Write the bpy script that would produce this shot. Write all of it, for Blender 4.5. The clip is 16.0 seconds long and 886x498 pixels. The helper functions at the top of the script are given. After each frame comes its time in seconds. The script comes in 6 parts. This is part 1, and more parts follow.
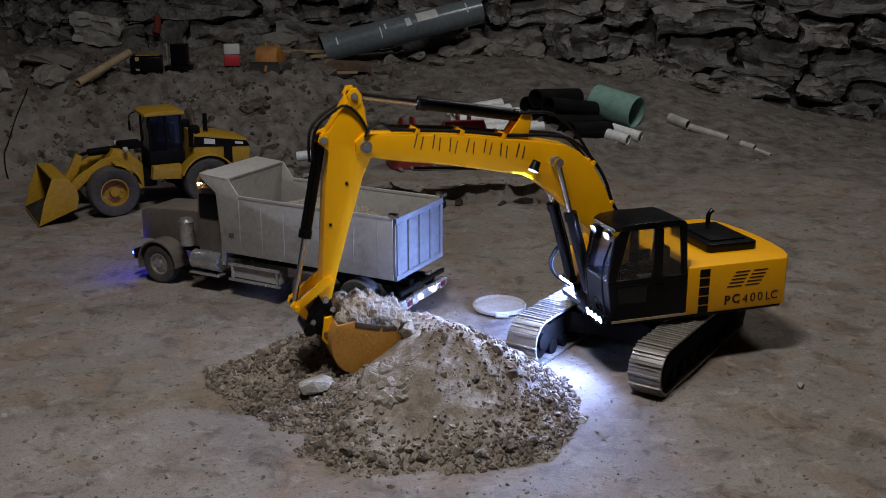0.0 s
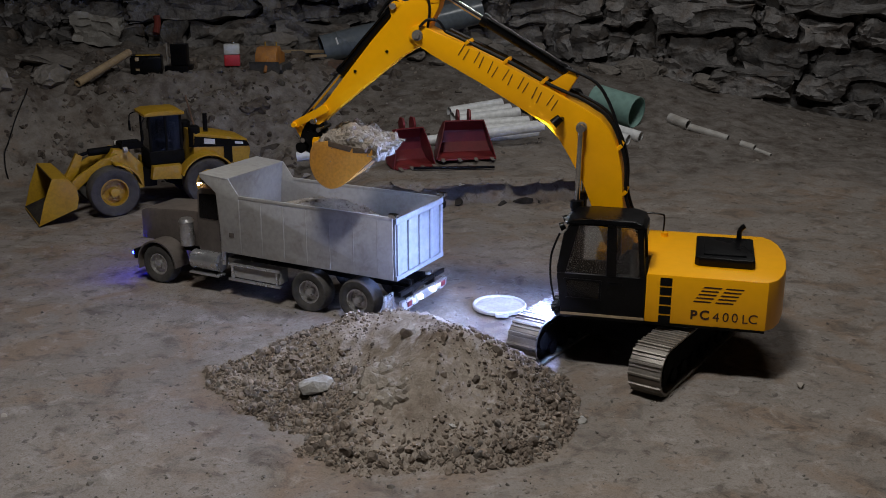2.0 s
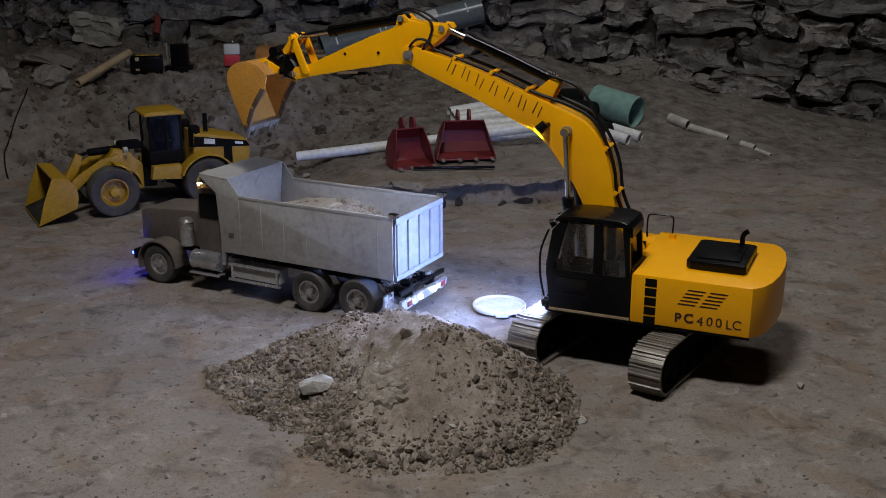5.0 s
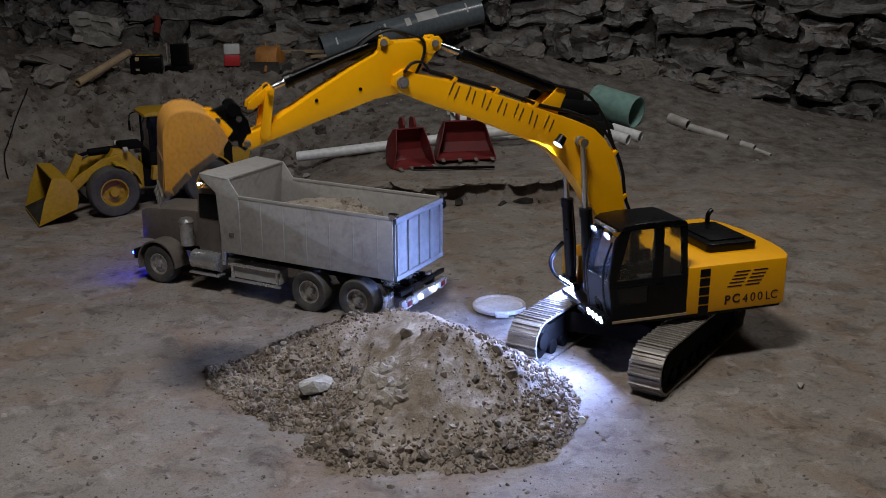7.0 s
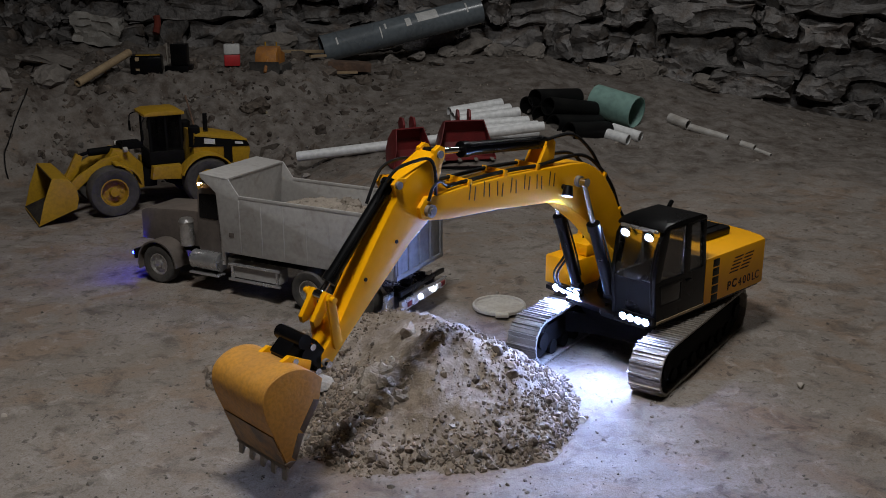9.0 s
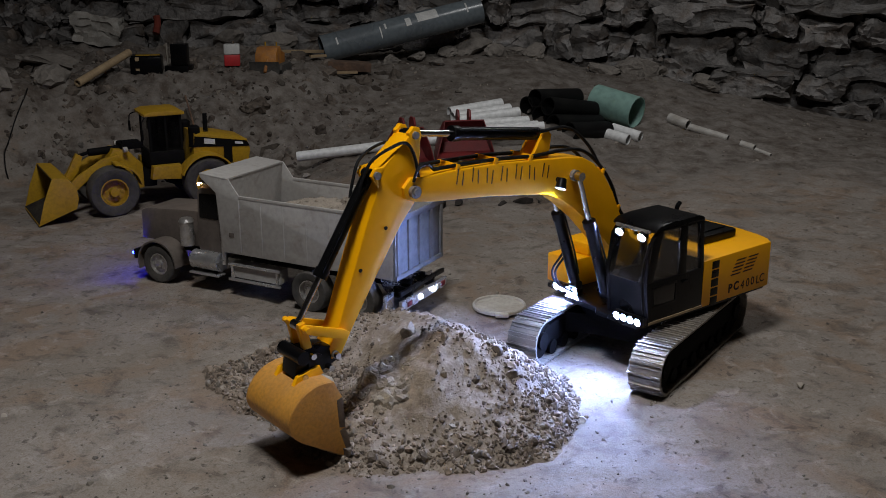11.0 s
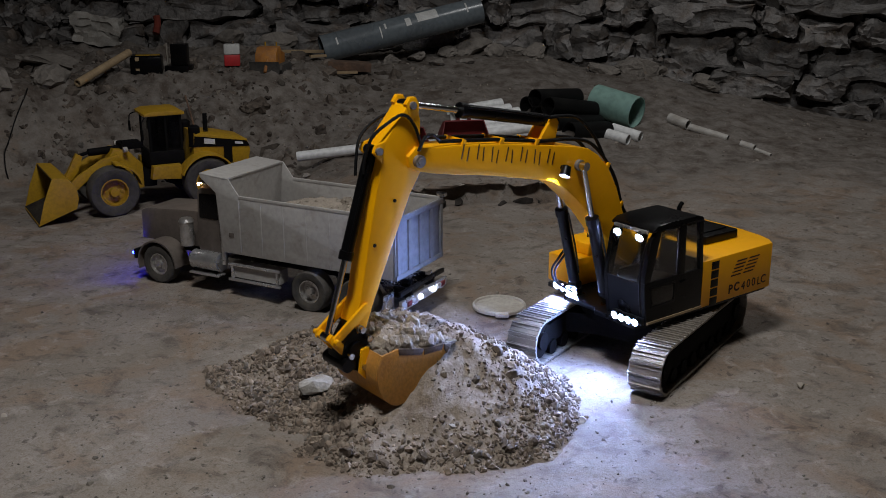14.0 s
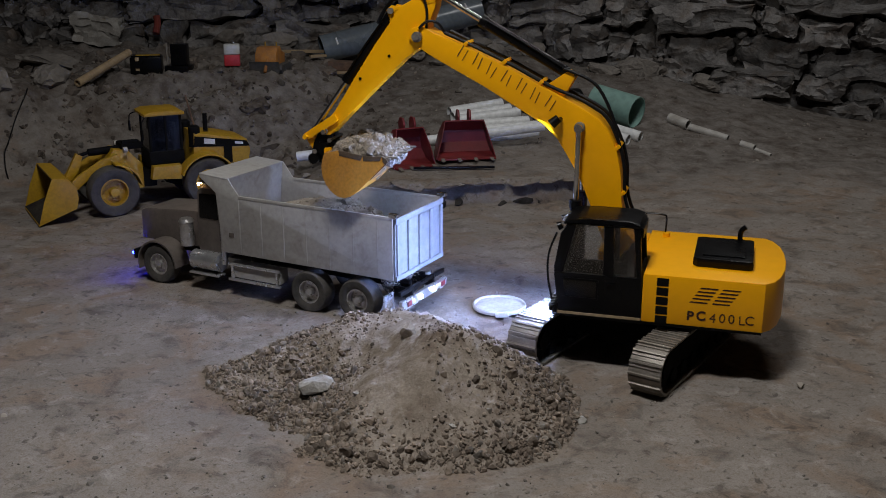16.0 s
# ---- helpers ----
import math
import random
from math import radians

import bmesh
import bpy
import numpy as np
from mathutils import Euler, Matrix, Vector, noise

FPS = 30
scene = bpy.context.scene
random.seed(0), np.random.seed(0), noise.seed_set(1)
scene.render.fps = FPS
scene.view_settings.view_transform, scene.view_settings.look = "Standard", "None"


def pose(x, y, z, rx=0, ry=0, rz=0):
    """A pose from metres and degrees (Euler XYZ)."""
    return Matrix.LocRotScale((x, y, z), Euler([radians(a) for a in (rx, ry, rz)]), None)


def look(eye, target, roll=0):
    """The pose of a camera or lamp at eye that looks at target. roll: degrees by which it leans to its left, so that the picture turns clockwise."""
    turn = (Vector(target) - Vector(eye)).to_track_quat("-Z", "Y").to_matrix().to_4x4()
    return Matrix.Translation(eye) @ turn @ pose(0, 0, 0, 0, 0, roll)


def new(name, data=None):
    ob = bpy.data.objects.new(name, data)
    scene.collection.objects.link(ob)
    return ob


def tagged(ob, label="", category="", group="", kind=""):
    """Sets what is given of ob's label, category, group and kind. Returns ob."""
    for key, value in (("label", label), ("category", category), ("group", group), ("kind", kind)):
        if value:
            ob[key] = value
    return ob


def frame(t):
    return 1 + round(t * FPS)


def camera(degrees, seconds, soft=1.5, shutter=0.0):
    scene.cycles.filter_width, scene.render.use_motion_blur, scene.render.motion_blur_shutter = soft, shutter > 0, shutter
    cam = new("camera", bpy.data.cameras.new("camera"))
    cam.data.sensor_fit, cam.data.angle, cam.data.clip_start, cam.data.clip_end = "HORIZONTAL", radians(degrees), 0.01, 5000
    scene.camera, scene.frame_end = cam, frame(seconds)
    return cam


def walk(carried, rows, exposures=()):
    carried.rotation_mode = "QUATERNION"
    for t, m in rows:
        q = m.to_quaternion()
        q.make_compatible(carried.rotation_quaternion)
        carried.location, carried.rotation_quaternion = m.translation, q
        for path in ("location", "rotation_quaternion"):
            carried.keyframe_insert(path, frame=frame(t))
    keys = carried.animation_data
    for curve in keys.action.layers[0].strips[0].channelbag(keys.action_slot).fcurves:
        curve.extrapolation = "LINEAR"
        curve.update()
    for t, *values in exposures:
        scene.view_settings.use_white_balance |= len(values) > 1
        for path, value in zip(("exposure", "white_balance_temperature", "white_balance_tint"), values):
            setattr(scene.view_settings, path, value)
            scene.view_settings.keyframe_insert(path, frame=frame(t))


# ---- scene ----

# A basement dig with model construction machines at about 1:14. Metres.
cam = camera(46.12, 16.0, soft=0.9, shutter=0.5)
EYE = pose(0, 0, 0.67, 90 - 16.865, 0, 0)
walk(cam, [(0.0, EYE), (16.0, EYE)])

# ---- world and room light ----
world = bpy.data.worlds.new("world")
scene.world = world
world.use_nodes = True
world.node_tree.nodes["Background"].inputs[0].default_value = (0.6, 0.65, 0.75, 1)
world.node_tree.nodes["Background"].inputs[1].default_value = 0.002
scene.view_settings.exposure = 0.0
# the second light is an added fill that brightens the back wall
for name, spot, power, width in (("overhead_light", (-0.2, 0.85, 2.06), 30.5, 0.42), ("overhead_light", (0.95, 2.75, 2.06), 10.5, 0.6)):
    lamp_data = bpy.data.lights.new(name, "AREA")
    lamp_data.shape, lamp_data.size, lamp_data.size_y = "RECTANGLE", width, width * 0.5
    lamp_data.energy, lamp_data.color = power, (0.985, 0.985, 0.985)
    lamp = new(name, lamp_data)
    lamp.matrix_world = look(spot, (spot[0], spot[1] + 0.05, 0))


# ---- materials ----
def material(name, color, rough=0.6, metal=0.0, second=None, scale=30.0, fine=300.0, bump=0.0, spread=0.5, dust=0.0,
             dust_color=(0.22, 0.19, 0.16), island=0.0, transmission=0.0, coat=0.0, spec=0.5, grit=0.45,
             blotch=None, zone=None):
    """Principled paint with large stains, fine grain, relief and an optional dusty film."""
    m = bpy.data.materials.new(name)
    m.use_nodes = True
    nt = m.node_tree
    bsdf = nt.nodes["Principled BSDF"]
    bsdf.inputs["Metallic"].default_value = metal
    bsdf.inputs["Transmission Weight"].default_value = transmission
    bsdf.inputs["Coat Weight"].default_value = coat
    bsdf.inputs["Specular IOR Level"].default_value = spec
    co = nt.nodes.new("ShaderNodeTexCoord")
    big, small = nt.nodes.new("ShaderNodeTexNoise"), nt.nodes.new("ShaderNodeTexNoise")
    big.inputs["Scale"].default_value, small.inputs["Scale"].default_value = scale, fine
    big.inputs["Detail"].default_value, small.inputs["Detail"].default_value = 8, 6
    for n in (big, small):
        nt.links.new(co.outputs["Object"], n.inputs["Vector"])
    mix = nt.nodes.new("ShaderNodeMixRGB")
    mix.inputs[1].default_value = (*color, 1)
    mix.inputs[2].default_value = (*(second or [c * 0.75 for c in color]), 1)
    ramp = nt.nodes.new("ShaderNodeValToRGB")
    ramp.color_ramp.elements[0].position, ramp.color_ramp.elements[1].position = 0.5 - spread * 0.4, 0.5 + spread * 0.4
    nt.links.new(big.outputs["Fac"], ramp.inputs[0])
    nt.links.new(ramp.outputs[0], mix.inputs[0])
    out = mix.outputs[0]
    if blotch:
        for k, (tone, size, low, high, amount) in enumerate(blotch):
            spot_noise = nt.nodes.new("ShaderNodeTexNoise")
            spot_noise.inputs["Scale"].default_value, spot_noise.inputs["Detail"].default_value = size, 7
            spot_noise.inputs["Roughness"].default_value, spot_noise.inputs["Distortion"].default_value = 0.62, 0.6
            nt.links.new(co.outputs["Object"], spot_noise.inputs["Vector"])
            edge = nt.nodes.new("ShaderNodeMapRange")
            edge.inputs["From Min"].default_value, edge.inputs["From Max"].default_value = low, high
            edge.inputs["To Max"].default_value = amount
            nt.links.new(spot_noise.outputs["Fac"], edge.inputs["Value"])
            stain = nt.nodes.new("ShaderNodeMixRGB")
            stain.inputs[2].default_value = (*tone, 1)
            nt.links.new(edge.outputs[0], stain.inputs[0])
            nt.links.new(out, stain.inputs[1])
            out = stain.outputs[0]
    if zone:
        # two other tones from y0 on, with a ragged border
        tone_a, tone_b, y0, y1, amount = zone
        place = nt.nodes.new("ShaderNodeSeparateXYZ")
        nt.links.new(co.outputs["Object"], place.inputs[0])
        ragged = nt.nodes.new("ShaderNodeTexNoise")
        ragged.inputs["Scale"].default_value, ragged.inputs["Detail"].default_value = 6.0, 8
        nt.links.new(co.outputs["Object"], ragged.inputs["Vector"])
        wander = nt.nodes.new("ShaderNodeMath")
        wander.operation = "MULTIPLY_ADD"
        wander.inputs[1].default_value = 0.9
        nt.links.new(ragged.outputs["Fac"], wander.inputs[0])
        nt.links.new(place.outputs[1], wander.inputs[2])
        border = nt.nodes.new("ShaderNodeMapRange")
        border.inputs["From Min"].default_value, border.inputs["From Max"].default_value = y0 + 0.45, y1 + 0.45
        border.inputs["To Max"].default_value = amount
        nt.links.new(wander.outputs[0], border.inputs["Value"])
        zone_noise = nt.nodes.new("ShaderNodeTexNoise")
        zone_noise.inputs["Scale"].default_value, zone_noise.inputs["Detail"].default_value, zone_noise.inputs["Roughness"].default_value = 17.0, 9, 0.7
        nt.links.new(co.outputs["Object"], zone_noise.inputs["Vector"])
        tones = nt.nodes.new("ShaderNodeValToRGB")
        tones.color_ramp.elements[0].position, tones.color_ramp.elements[1].position = 0.36, 0.64
        tones.color_ramp.elements[0].color, tones.color_ramp.elements[1].color = (*tone_a, 1), (*tone_b, 1)
        nt.links.new(zone_noise.outputs["Fac"], tones.inputs[0])
        over = nt.nodes.new("ShaderNodeMixRGB")
        nt.links.new(border.outputs[0], over.inputs[0])
        nt.links.new(out, over.inputs[1])
        nt.links.new(tones.outputs[0], over.inputs[2])
        out = over.outputs[0]
    grain = nt.nodes.new("ShaderNodeMixRGB")
    grain.blend_type = "MULTIPLY"
    grain.inputs[0].default_value = grit
    gr = nt.nodes.new("ShaderNodeValToRGB")
    gr.color_ramp.elements[0].position, gr.color_ramp.elements[1].position = 0.3, 0.6
    gr.color_ramp.elements[0].color = (0.45, 0.45, 0.45, 1)
    nt.links.new(small.outputs["Fac"], gr.inputs[0])
    nt.links.new(out, grain.inputs[1])
    nt.links.new(gr.outputs[0], grain.inputs[2])
    out = grain.outputs[0]
    if island:
        geo = nt.nodes.new("ShaderNodeNewGeometry")
        hsv = nt.nodes.new("ShaderNodeHueSaturation")
        mr = nt.nodes.new("ShaderNodeMapRange")
        mr.inputs["To Min"].default_value, mr.inputs["To Max"].default_value = 1 - island, 1 + island
        nt.links.new(geo.outputs["Random Per Island"], mr.inputs["Value"])
        nt.links.new(mr.outputs[0], hsv.inputs["Value"])
        nt.links.new(out, hsv.inputs["Color"])
        out = hsv.outputs[0]
    if dust:
        geo = nt.nodes.new("ShaderNodeNewGeometry")
        sep = nt.nodes.new("ShaderNodeSeparateXYZ")
        nt.links.new(geo.outputs["Normal"], sep.inputs[0])
        dn = nt.nodes.new("ShaderNodeTexNoise")
        dn.inputs["Scale"].default_value, dn.inputs["Detail"].default_value = scale * 2.5, 6
        nt.links.new(co.outputs["Object"], dn.inputs["Vector"])
        add = nt.nodes.new("ShaderNodeMath")
        add.operation = "MULTIPLY_ADD"
        add.inputs[1].default_value, add.inputs[2].default_value = 0.25, -0.3
        nt.links.new(sep.outputs[2], add.inputs[0])
        sm = nt.nodes.new("ShaderNodeMath")
        sm.operation = "ADD"
        nt.links.new(add.outputs[0], sm.inputs[0])
        nt.links.new(dn.outputs["Fac"], sm.inputs[1])
        am = nt.nodes.new("ShaderNodeMath")
        am.operation, am.use_clamp = "MULTIPLY", True
        am.inputs[1].default_value = dust * 2.2
        nt.links.new(sm.outputs[0], am.inputs[0])
        film = nt.nodes.new("ShaderNodeMixRGB")
        film.inputs[2].default_value = (*dust_color, 1)
        nt.links.new(am.outputs[0], film.inputs[0])
        nt.links.new(out, film.inputs[1])
        out = film.outputs[0]
    nt.links.new(out, bsdf.inputs["Base Color"])
    rr = nt.nodes.new("ShaderNodeMapRange")
    rr.inputs["To Min"].default_value, rr.inputs["To Max"].default_value = max(rough - 0.12, 0.03), min(rough + 0.12, 1)
    nt.links.new(big.outputs["Fac"], rr.inputs["Value"])
    nt.links.new(rr.outputs[0], bsdf.inputs["Roughness"])
    if bump:
        b1 = nt.nodes.new("ShaderNodeBump")
        b1.inputs["Strength"].default_value, b1.inputs["Distance"].default_value = 0.8, bump
        nt.links.new(small.outputs["Fac"], b1.inputs["Height"])
        b2 = nt.nodes.new("ShaderNodeBump")
        b2.inputs["Strength"].default_value, b2.inputs["Distance"].default_value = 0.6, bump * 4
        nt.links.new(big.outputs["Fac"], b2.inputs["Height"])
        nt.links.new(b1.outputs[0], b2.inputs["Normal"])
        nt.links.new(b2.outputs[0], bsdf.inputs["Normal"])
    return m


def glow(name, color, strength):
    m = bpy.data.materials.new(name)
    m.use_nodes = True
    b = m.node_tree.nodes["Principled BSDF"]
    b.inputs["Base Color"].default_value = (0.8, 0.8, 0.8, 1)
    b.inputs["Emission Color"].default_value = (*color, 1)
    b.inputs["Emission Strength"].default_value = strength
    return m


SOIL = material("soil", (0.285, 0.252, 0.222), 0.96, second=(0.175, 0.15, 0.128), scale=4.2, fine=420, bump=0.0007, spread=0.6, grit=0.45, spec=0.2,
                blotch=[((0.215, 0.15, 0.105), 8.0, 0.47, 0.62, 0.75), ((0.085, 0.07, 0.058), 16.0, 0.52, 0.68, 0.75), ((0.38, 0.35, 0.32), 24.0, 0.55, 0.72, 0.55),
                        ((0.06, 0.05, 0.042), 60.0, 0.58, 0.68, 0.75), ((0.16, 0.125, 0.1), 130.0, 0.52, 0.64, 0.6)],
                zone=((0.075, 0.058, 0.047), (0.235, 0.214, 0.194), 2.72, 3.05, 0.88))
PILE = material("pile_soil", (0.32, 0.272, 0.225), 0.97, second=(0.185, 0.147, 0.115), scale=14, fine=240, bump=0.0016, spread=0.6, spec=0.2,
                blotch=[((0.12, 0.085, 0.062), 30.0, 0.5, 0.66, 0.7), ((0.4, 0.365, 0.325), 60.0, 0.56, 0.7, 0.6)])
CLOD = material("clod", (0.255, 0.203, 0.158), 0.95, second=(0.12, 0.09, 0.068), scale=30, fine=200, bump=0.0012, island=0.5)
LOAD = material("loose_tan_soil", (0.335, 0.29, 0.24), 0.97, second=(0.25, 0.21, 0.17), scale=18, fine=260, bump=0.0012, spec=0.2, blotch=[((0.19, 0.15, 0.115), 55.0, 0.55, 0.7, 0.7)])
FRAME = material("dull_black_steel", (0.004, 0.004, 0.0045), 0.8, second=(0.008, 0.0075, 0.007), scale=30, spec=0.08)
WORN = material("scraped_brown_steel", (0.14, 0.095, 0.06), 0.55, metal=0.3, second=(0.07, 0.05, 0.036), scale=40, fine=220, dust=0.15, bump=0.0004)
# scraped paint, darkened mostly to stand in for shade on the bucket's underside
SHADED_SCRAPED = material("shaded_scraped_paint", (0.36, 0.175, 0.035), 0.5, second=(0.13, 0.085, 0.05), scale=45, fine=220, dust=0.1, bump=0.0004, spread=0.3)
CRUMB = material("fresh_soil", (0.28, 0.245, 0.205), 0.95, second=(0.18, 0.15, 0.12), scale=45, fine=300, bump=0.0014, island=0.12, spec=0.2)
PEBBLE = material("pebble", (0.25, 0.22, 0.185), 0.9, second=(0.12, 0.1, 0.083), scale=30, fine=200, bump=0.001, island=0.5)
STONE = material("limestone", (0.25, 0.237, 0.227), 0.9, second=(0.1, 0.091, 0.085), scale=13, fine=90, bump=0.008, spread=0.7, island=0.4,
                 blotch=[((0.3, 0.3, 0.305), 6.0, 0.56, 0.72, 0.7), ((0.11, 0.076, 0.052), 9.0, 0.5, 0.66, 0.7), ((0.03, 0.027, 0.026), 24.0, 0.56, 0.7, 0.8)])
ROCK = material("bank_rock", (0.24, 0.215, 0.19), 0.92, second=(0.13, 0.115, 0.1), scale=14, fine=90, bump=0.006, spread=0.6, island=0.3)
MORTAR = material("mortar", (0.1, 0.088, 0.078), 0.95, second=(0.03, 0.027, 0.024), scale=8, fine=70, bump=0.008)
PALE = material("pale_rock", (0.44, 0.42, 0.385), 0.85, second=(0.28, 0.255, 0.225), scale=40, fine=250, bump=0.001)
BEAM = material("joist_wood", (0.25, 0.17, 0.1), 0.8, second=(0.15, 0.1, 0.06), scale=4, fine=80, bump=0.002)
YELLOW = material("yellow_paint", (0.95, 0.43, 0.001), 0.36, second=(0.88, 0.385, 0.001), scale=6, fine=60, spec=0.4, grit=0.08)
BUCKET_PAINT = material("worn_orange_paint", (0.66, 0.30, 0.03), 0.5, second=(0.5, 0.22, 0.03), scale=16, fine=200, dust=0.16, bump=0.0004)
LOADER_PAINT = material("dusty_yellow_paint", (0.47, 0.27, 0.006), 0.5, second=(0.36, 0.2, 0.006), scale=14, fine=160, dust=0.07, dust_color=(0.16, 0.12, 0.08))
BLACK = material("black_paint", (0.0025, 0.0025, 0.003), 0.3, second=(0.004, 0.004, 0.0045), scale=20, fine=200, spec=0.2)
RUBBER = material("dusty_rubber", (0.03, 0.029, 0.028), 0.85, second=(0.055, 0.05, 0.045), scale=40, fine=300, dust=0.3, bump=0.0006, dust_color=(0.14, 0.12, 0.1))
HOSE = material("black_hose", (0.008, 0.008, 0.009), 0.5, spec=0.2)
TRACK = material("worn_track_steel", (0.3, 0.272, 0.235), 0.5, metal=0.4, second=(0.17, 0.148, 0.125), scale=35, fine=250, dust=0.5, dust_color=(0.3, 0.265, 0.225), bump=0.0005)
STEEL = material("chrome", (0.75, 0.76, 0.78), 0.14, metal=1.0, second=(0.6, 0.6, 0.6), scale=30)
POLISH = material("bright_metal", (0.7, 0.7, 0.71), 0.28, metal=0.8, second=(0.5, 0.49, 0.48), scale=40, fine=200, grit=0.2)
GATE = material("dusty_grey_metal", (0.22, 0.225, 0.235), 0.6, metal=0.15, second=(0.16, 0.16, 0.165), scale=12, fine=90, dust=0.12)
ALU = material("dull_aluminium", (0.44, 0.425, 0.41), 0.62, metal=0.12, second=(0.35, 0.335, 0.32), scale=7, fine=110, dust=0.2, dust_color=(0.27, 0.235, 0.2), grit=0.3,
               blotch=[((0.23, 0.2, 0.175), 26.0, 0.56, 0.7, 0.5)])
GREY_PAINT = material("grey_brown_paint", (0.105, 0.085, 0.075), 0.45, second=(0.075, 0.06, 0.053), scale=16, fine=150, dust=0.3)
RED = material("dark_red_paint", (0.20, 0.012, 0.014), 0.5, second=(0.13, 0.008, 0.01), scale=25, fine=200, dust=0.05)
PVC = material("white_pvc", (0.82, 0.83, 0.83), 0.42, second=(0.72, 0.72, 0.71), scale=14, fine=60, dust=0.03)
GREEN = material("pale_green_pvc", (0.25, 0.42, 0.37), 0.45, second=(0.2, 0.34, 0.3), scale=10, fine=50, dust=0.05)
DARK_PIPE = material("black_pipe", (0.004, 0.004, 0.0045), 0.55, second=(0.008, 0.008, 0.0075), scale=20, spec=0.15)
PVC_DUSTY = material("dusty_white_pvc", (0.62, 0.61, 0.58), 0.6, second=(0.4, 0.37, 0.33), scale=30, fine=120, dust=0.3)
RUST = material("rusty_steel", (0.17, 0.09, 0.05), 0.8, second=(0.07, 0.04, 0.027), scale=30, fine=160, dust=0.15, bump=0.0006)
GREY_PIPE = material("blue_grey_pipe", (0.165, 0.195, 0.215), 0.26, second=(0.11, 0.13, 0.145), scale=8, fine=60, dust=0.06)
WOOD = material("pale_wood", (0.42, 0.31, 0.18), 0.75, second=(0.3, 0.21, 0.12), scale=20, fine=120, bump=0.0008)
LID = material("white_plastic", (0.56, 0.54, 0.5), 0.6, second=(0.42, 0.385, 0.34), scale=22, fine=150, dust=0.25)
LABEL_RED = material("red_label", (0.6, 0.03, 0.035), 0.5)
LABEL_WHITE = material("white_label", (0.7, 0.7, 0.68), 0.5)
RAG = material("faded_red_cloth", (0.22, 0.035, 0.018), 0.9, second=(0.13, 0.02, 0.012), scale=30)
ORANGE = material("faded_orange_paint", (0.58, 0.22, 0.01), 0.6, second=(0.3, 0.1, 0.01), scale=30, dust=0.25)
INK = material("dark_ink", (0.045, 0.012, 0.004), 0.7)
# near-black stand-in for shade below the ledge and in the loader bucket
SHADE_DARK = material("shade_dark", (0.05, 0.043, 0.037), 0.95, second=(0.015, 0.013, 0.012), scale=25, fine=150, bump=0.003, spec=0.2)
GLASS = material("tinted_glass", (0.86, 0.88, 0.9), 0.05, second=(0.82, 0.84, 0.86), transmission=1.0)
DARK_GLASS = material("dark_glass", (0.12, 0.125, 0.13), 0.06, second=(0.1, 0.105, 0.11), transmission=1.0)
BANK_CLOD = material("brown_clod", (0.12, 0.09, 0.072), 0.95, second=(0.06, 0.046, 0.038), scale=30, fine=200, bump=0.001, island=0.5)
EARTH_ROCK = material("earthy_rock", (0.17, 0.142, 0.118), 0.95, second=(0.07, 0.055, 0.045), scale=22, fine=110, bump=0.005, spread=0.5, island=0.45, spec=0.2)
LED = glow("led_white", (0.28, 0.42, 1.0), 2500.0)
LED_CAB = glow("led_cab", (0.42, 0.56, 1.0), 1500.0)
LED_BOOM = glow("led_boom", (0.43, 0.58, 1.0), 6500.0)
LED_BLUE = glow("led_blue", (0.001, 0.003, 1.0), 240.0)
LED_REAR = glow("led_rear", (0.7, 0.8, 1.0), 60.0)
LED_AMBER = glow("led_amber", (1.0, 0.5, 0.15), 30.0)


# ---- mesh helpers ----
def finish(bm, smooth=True):
    bmesh.ops.recalc_face_normals(bm, faces=bm.faces)
    if smooth:
        for f in bm.faces:
            f.smooth = True
        for e in bm.edges:
            if len(e.link_faces) == 2 and e.calc_face_angle(0) > 0.6:
                e.smooth = False


def part(name, bm, mat, parent=None, label="", m=None):
    finish(bm)
    me = bpy.data.meshes.new(name)
    bm.to_mesh(me)
    bm.free()
    me.materials.append(mat)
    ob = new(name, me)
    if parent:
        ob.parent = parent
    if m is not None:
        ob.matrix_basis = m
    if label:
        ob["label"] = label
    return ob


def box(bm, x0, x1, y0, y1, z0, z1, bevel=0.0, m=None):
    """Adds a box, bevelled, to bm."""
    geo = bmesh.ops.create_cube(bm, size=1.0)["verts"]
    for v in geo:
        v.co = Vector(((x0 + x1) / 2 + v.co.x * (x1 - x0), (y0 + y1) / 2 + v.co.y * (y1 - y0), (z0 + z1) / 2 + v.co.z * (z1 - z0)))
    if bevel:
        es = list({e for v in geo for e in v.link_edges})
        out = bmesh.ops.bevel(bm, geom=es, offset=bevel, segments=2, profile=0.6, affect="EDGES")
        geo = list({v for f in out["faces"] for v in f.verts} | {v for v in geo if v.is_valid})
    if m is not None:
        bmesh.ops.transform(bm, matrix=m, verts=geo)
    return bm


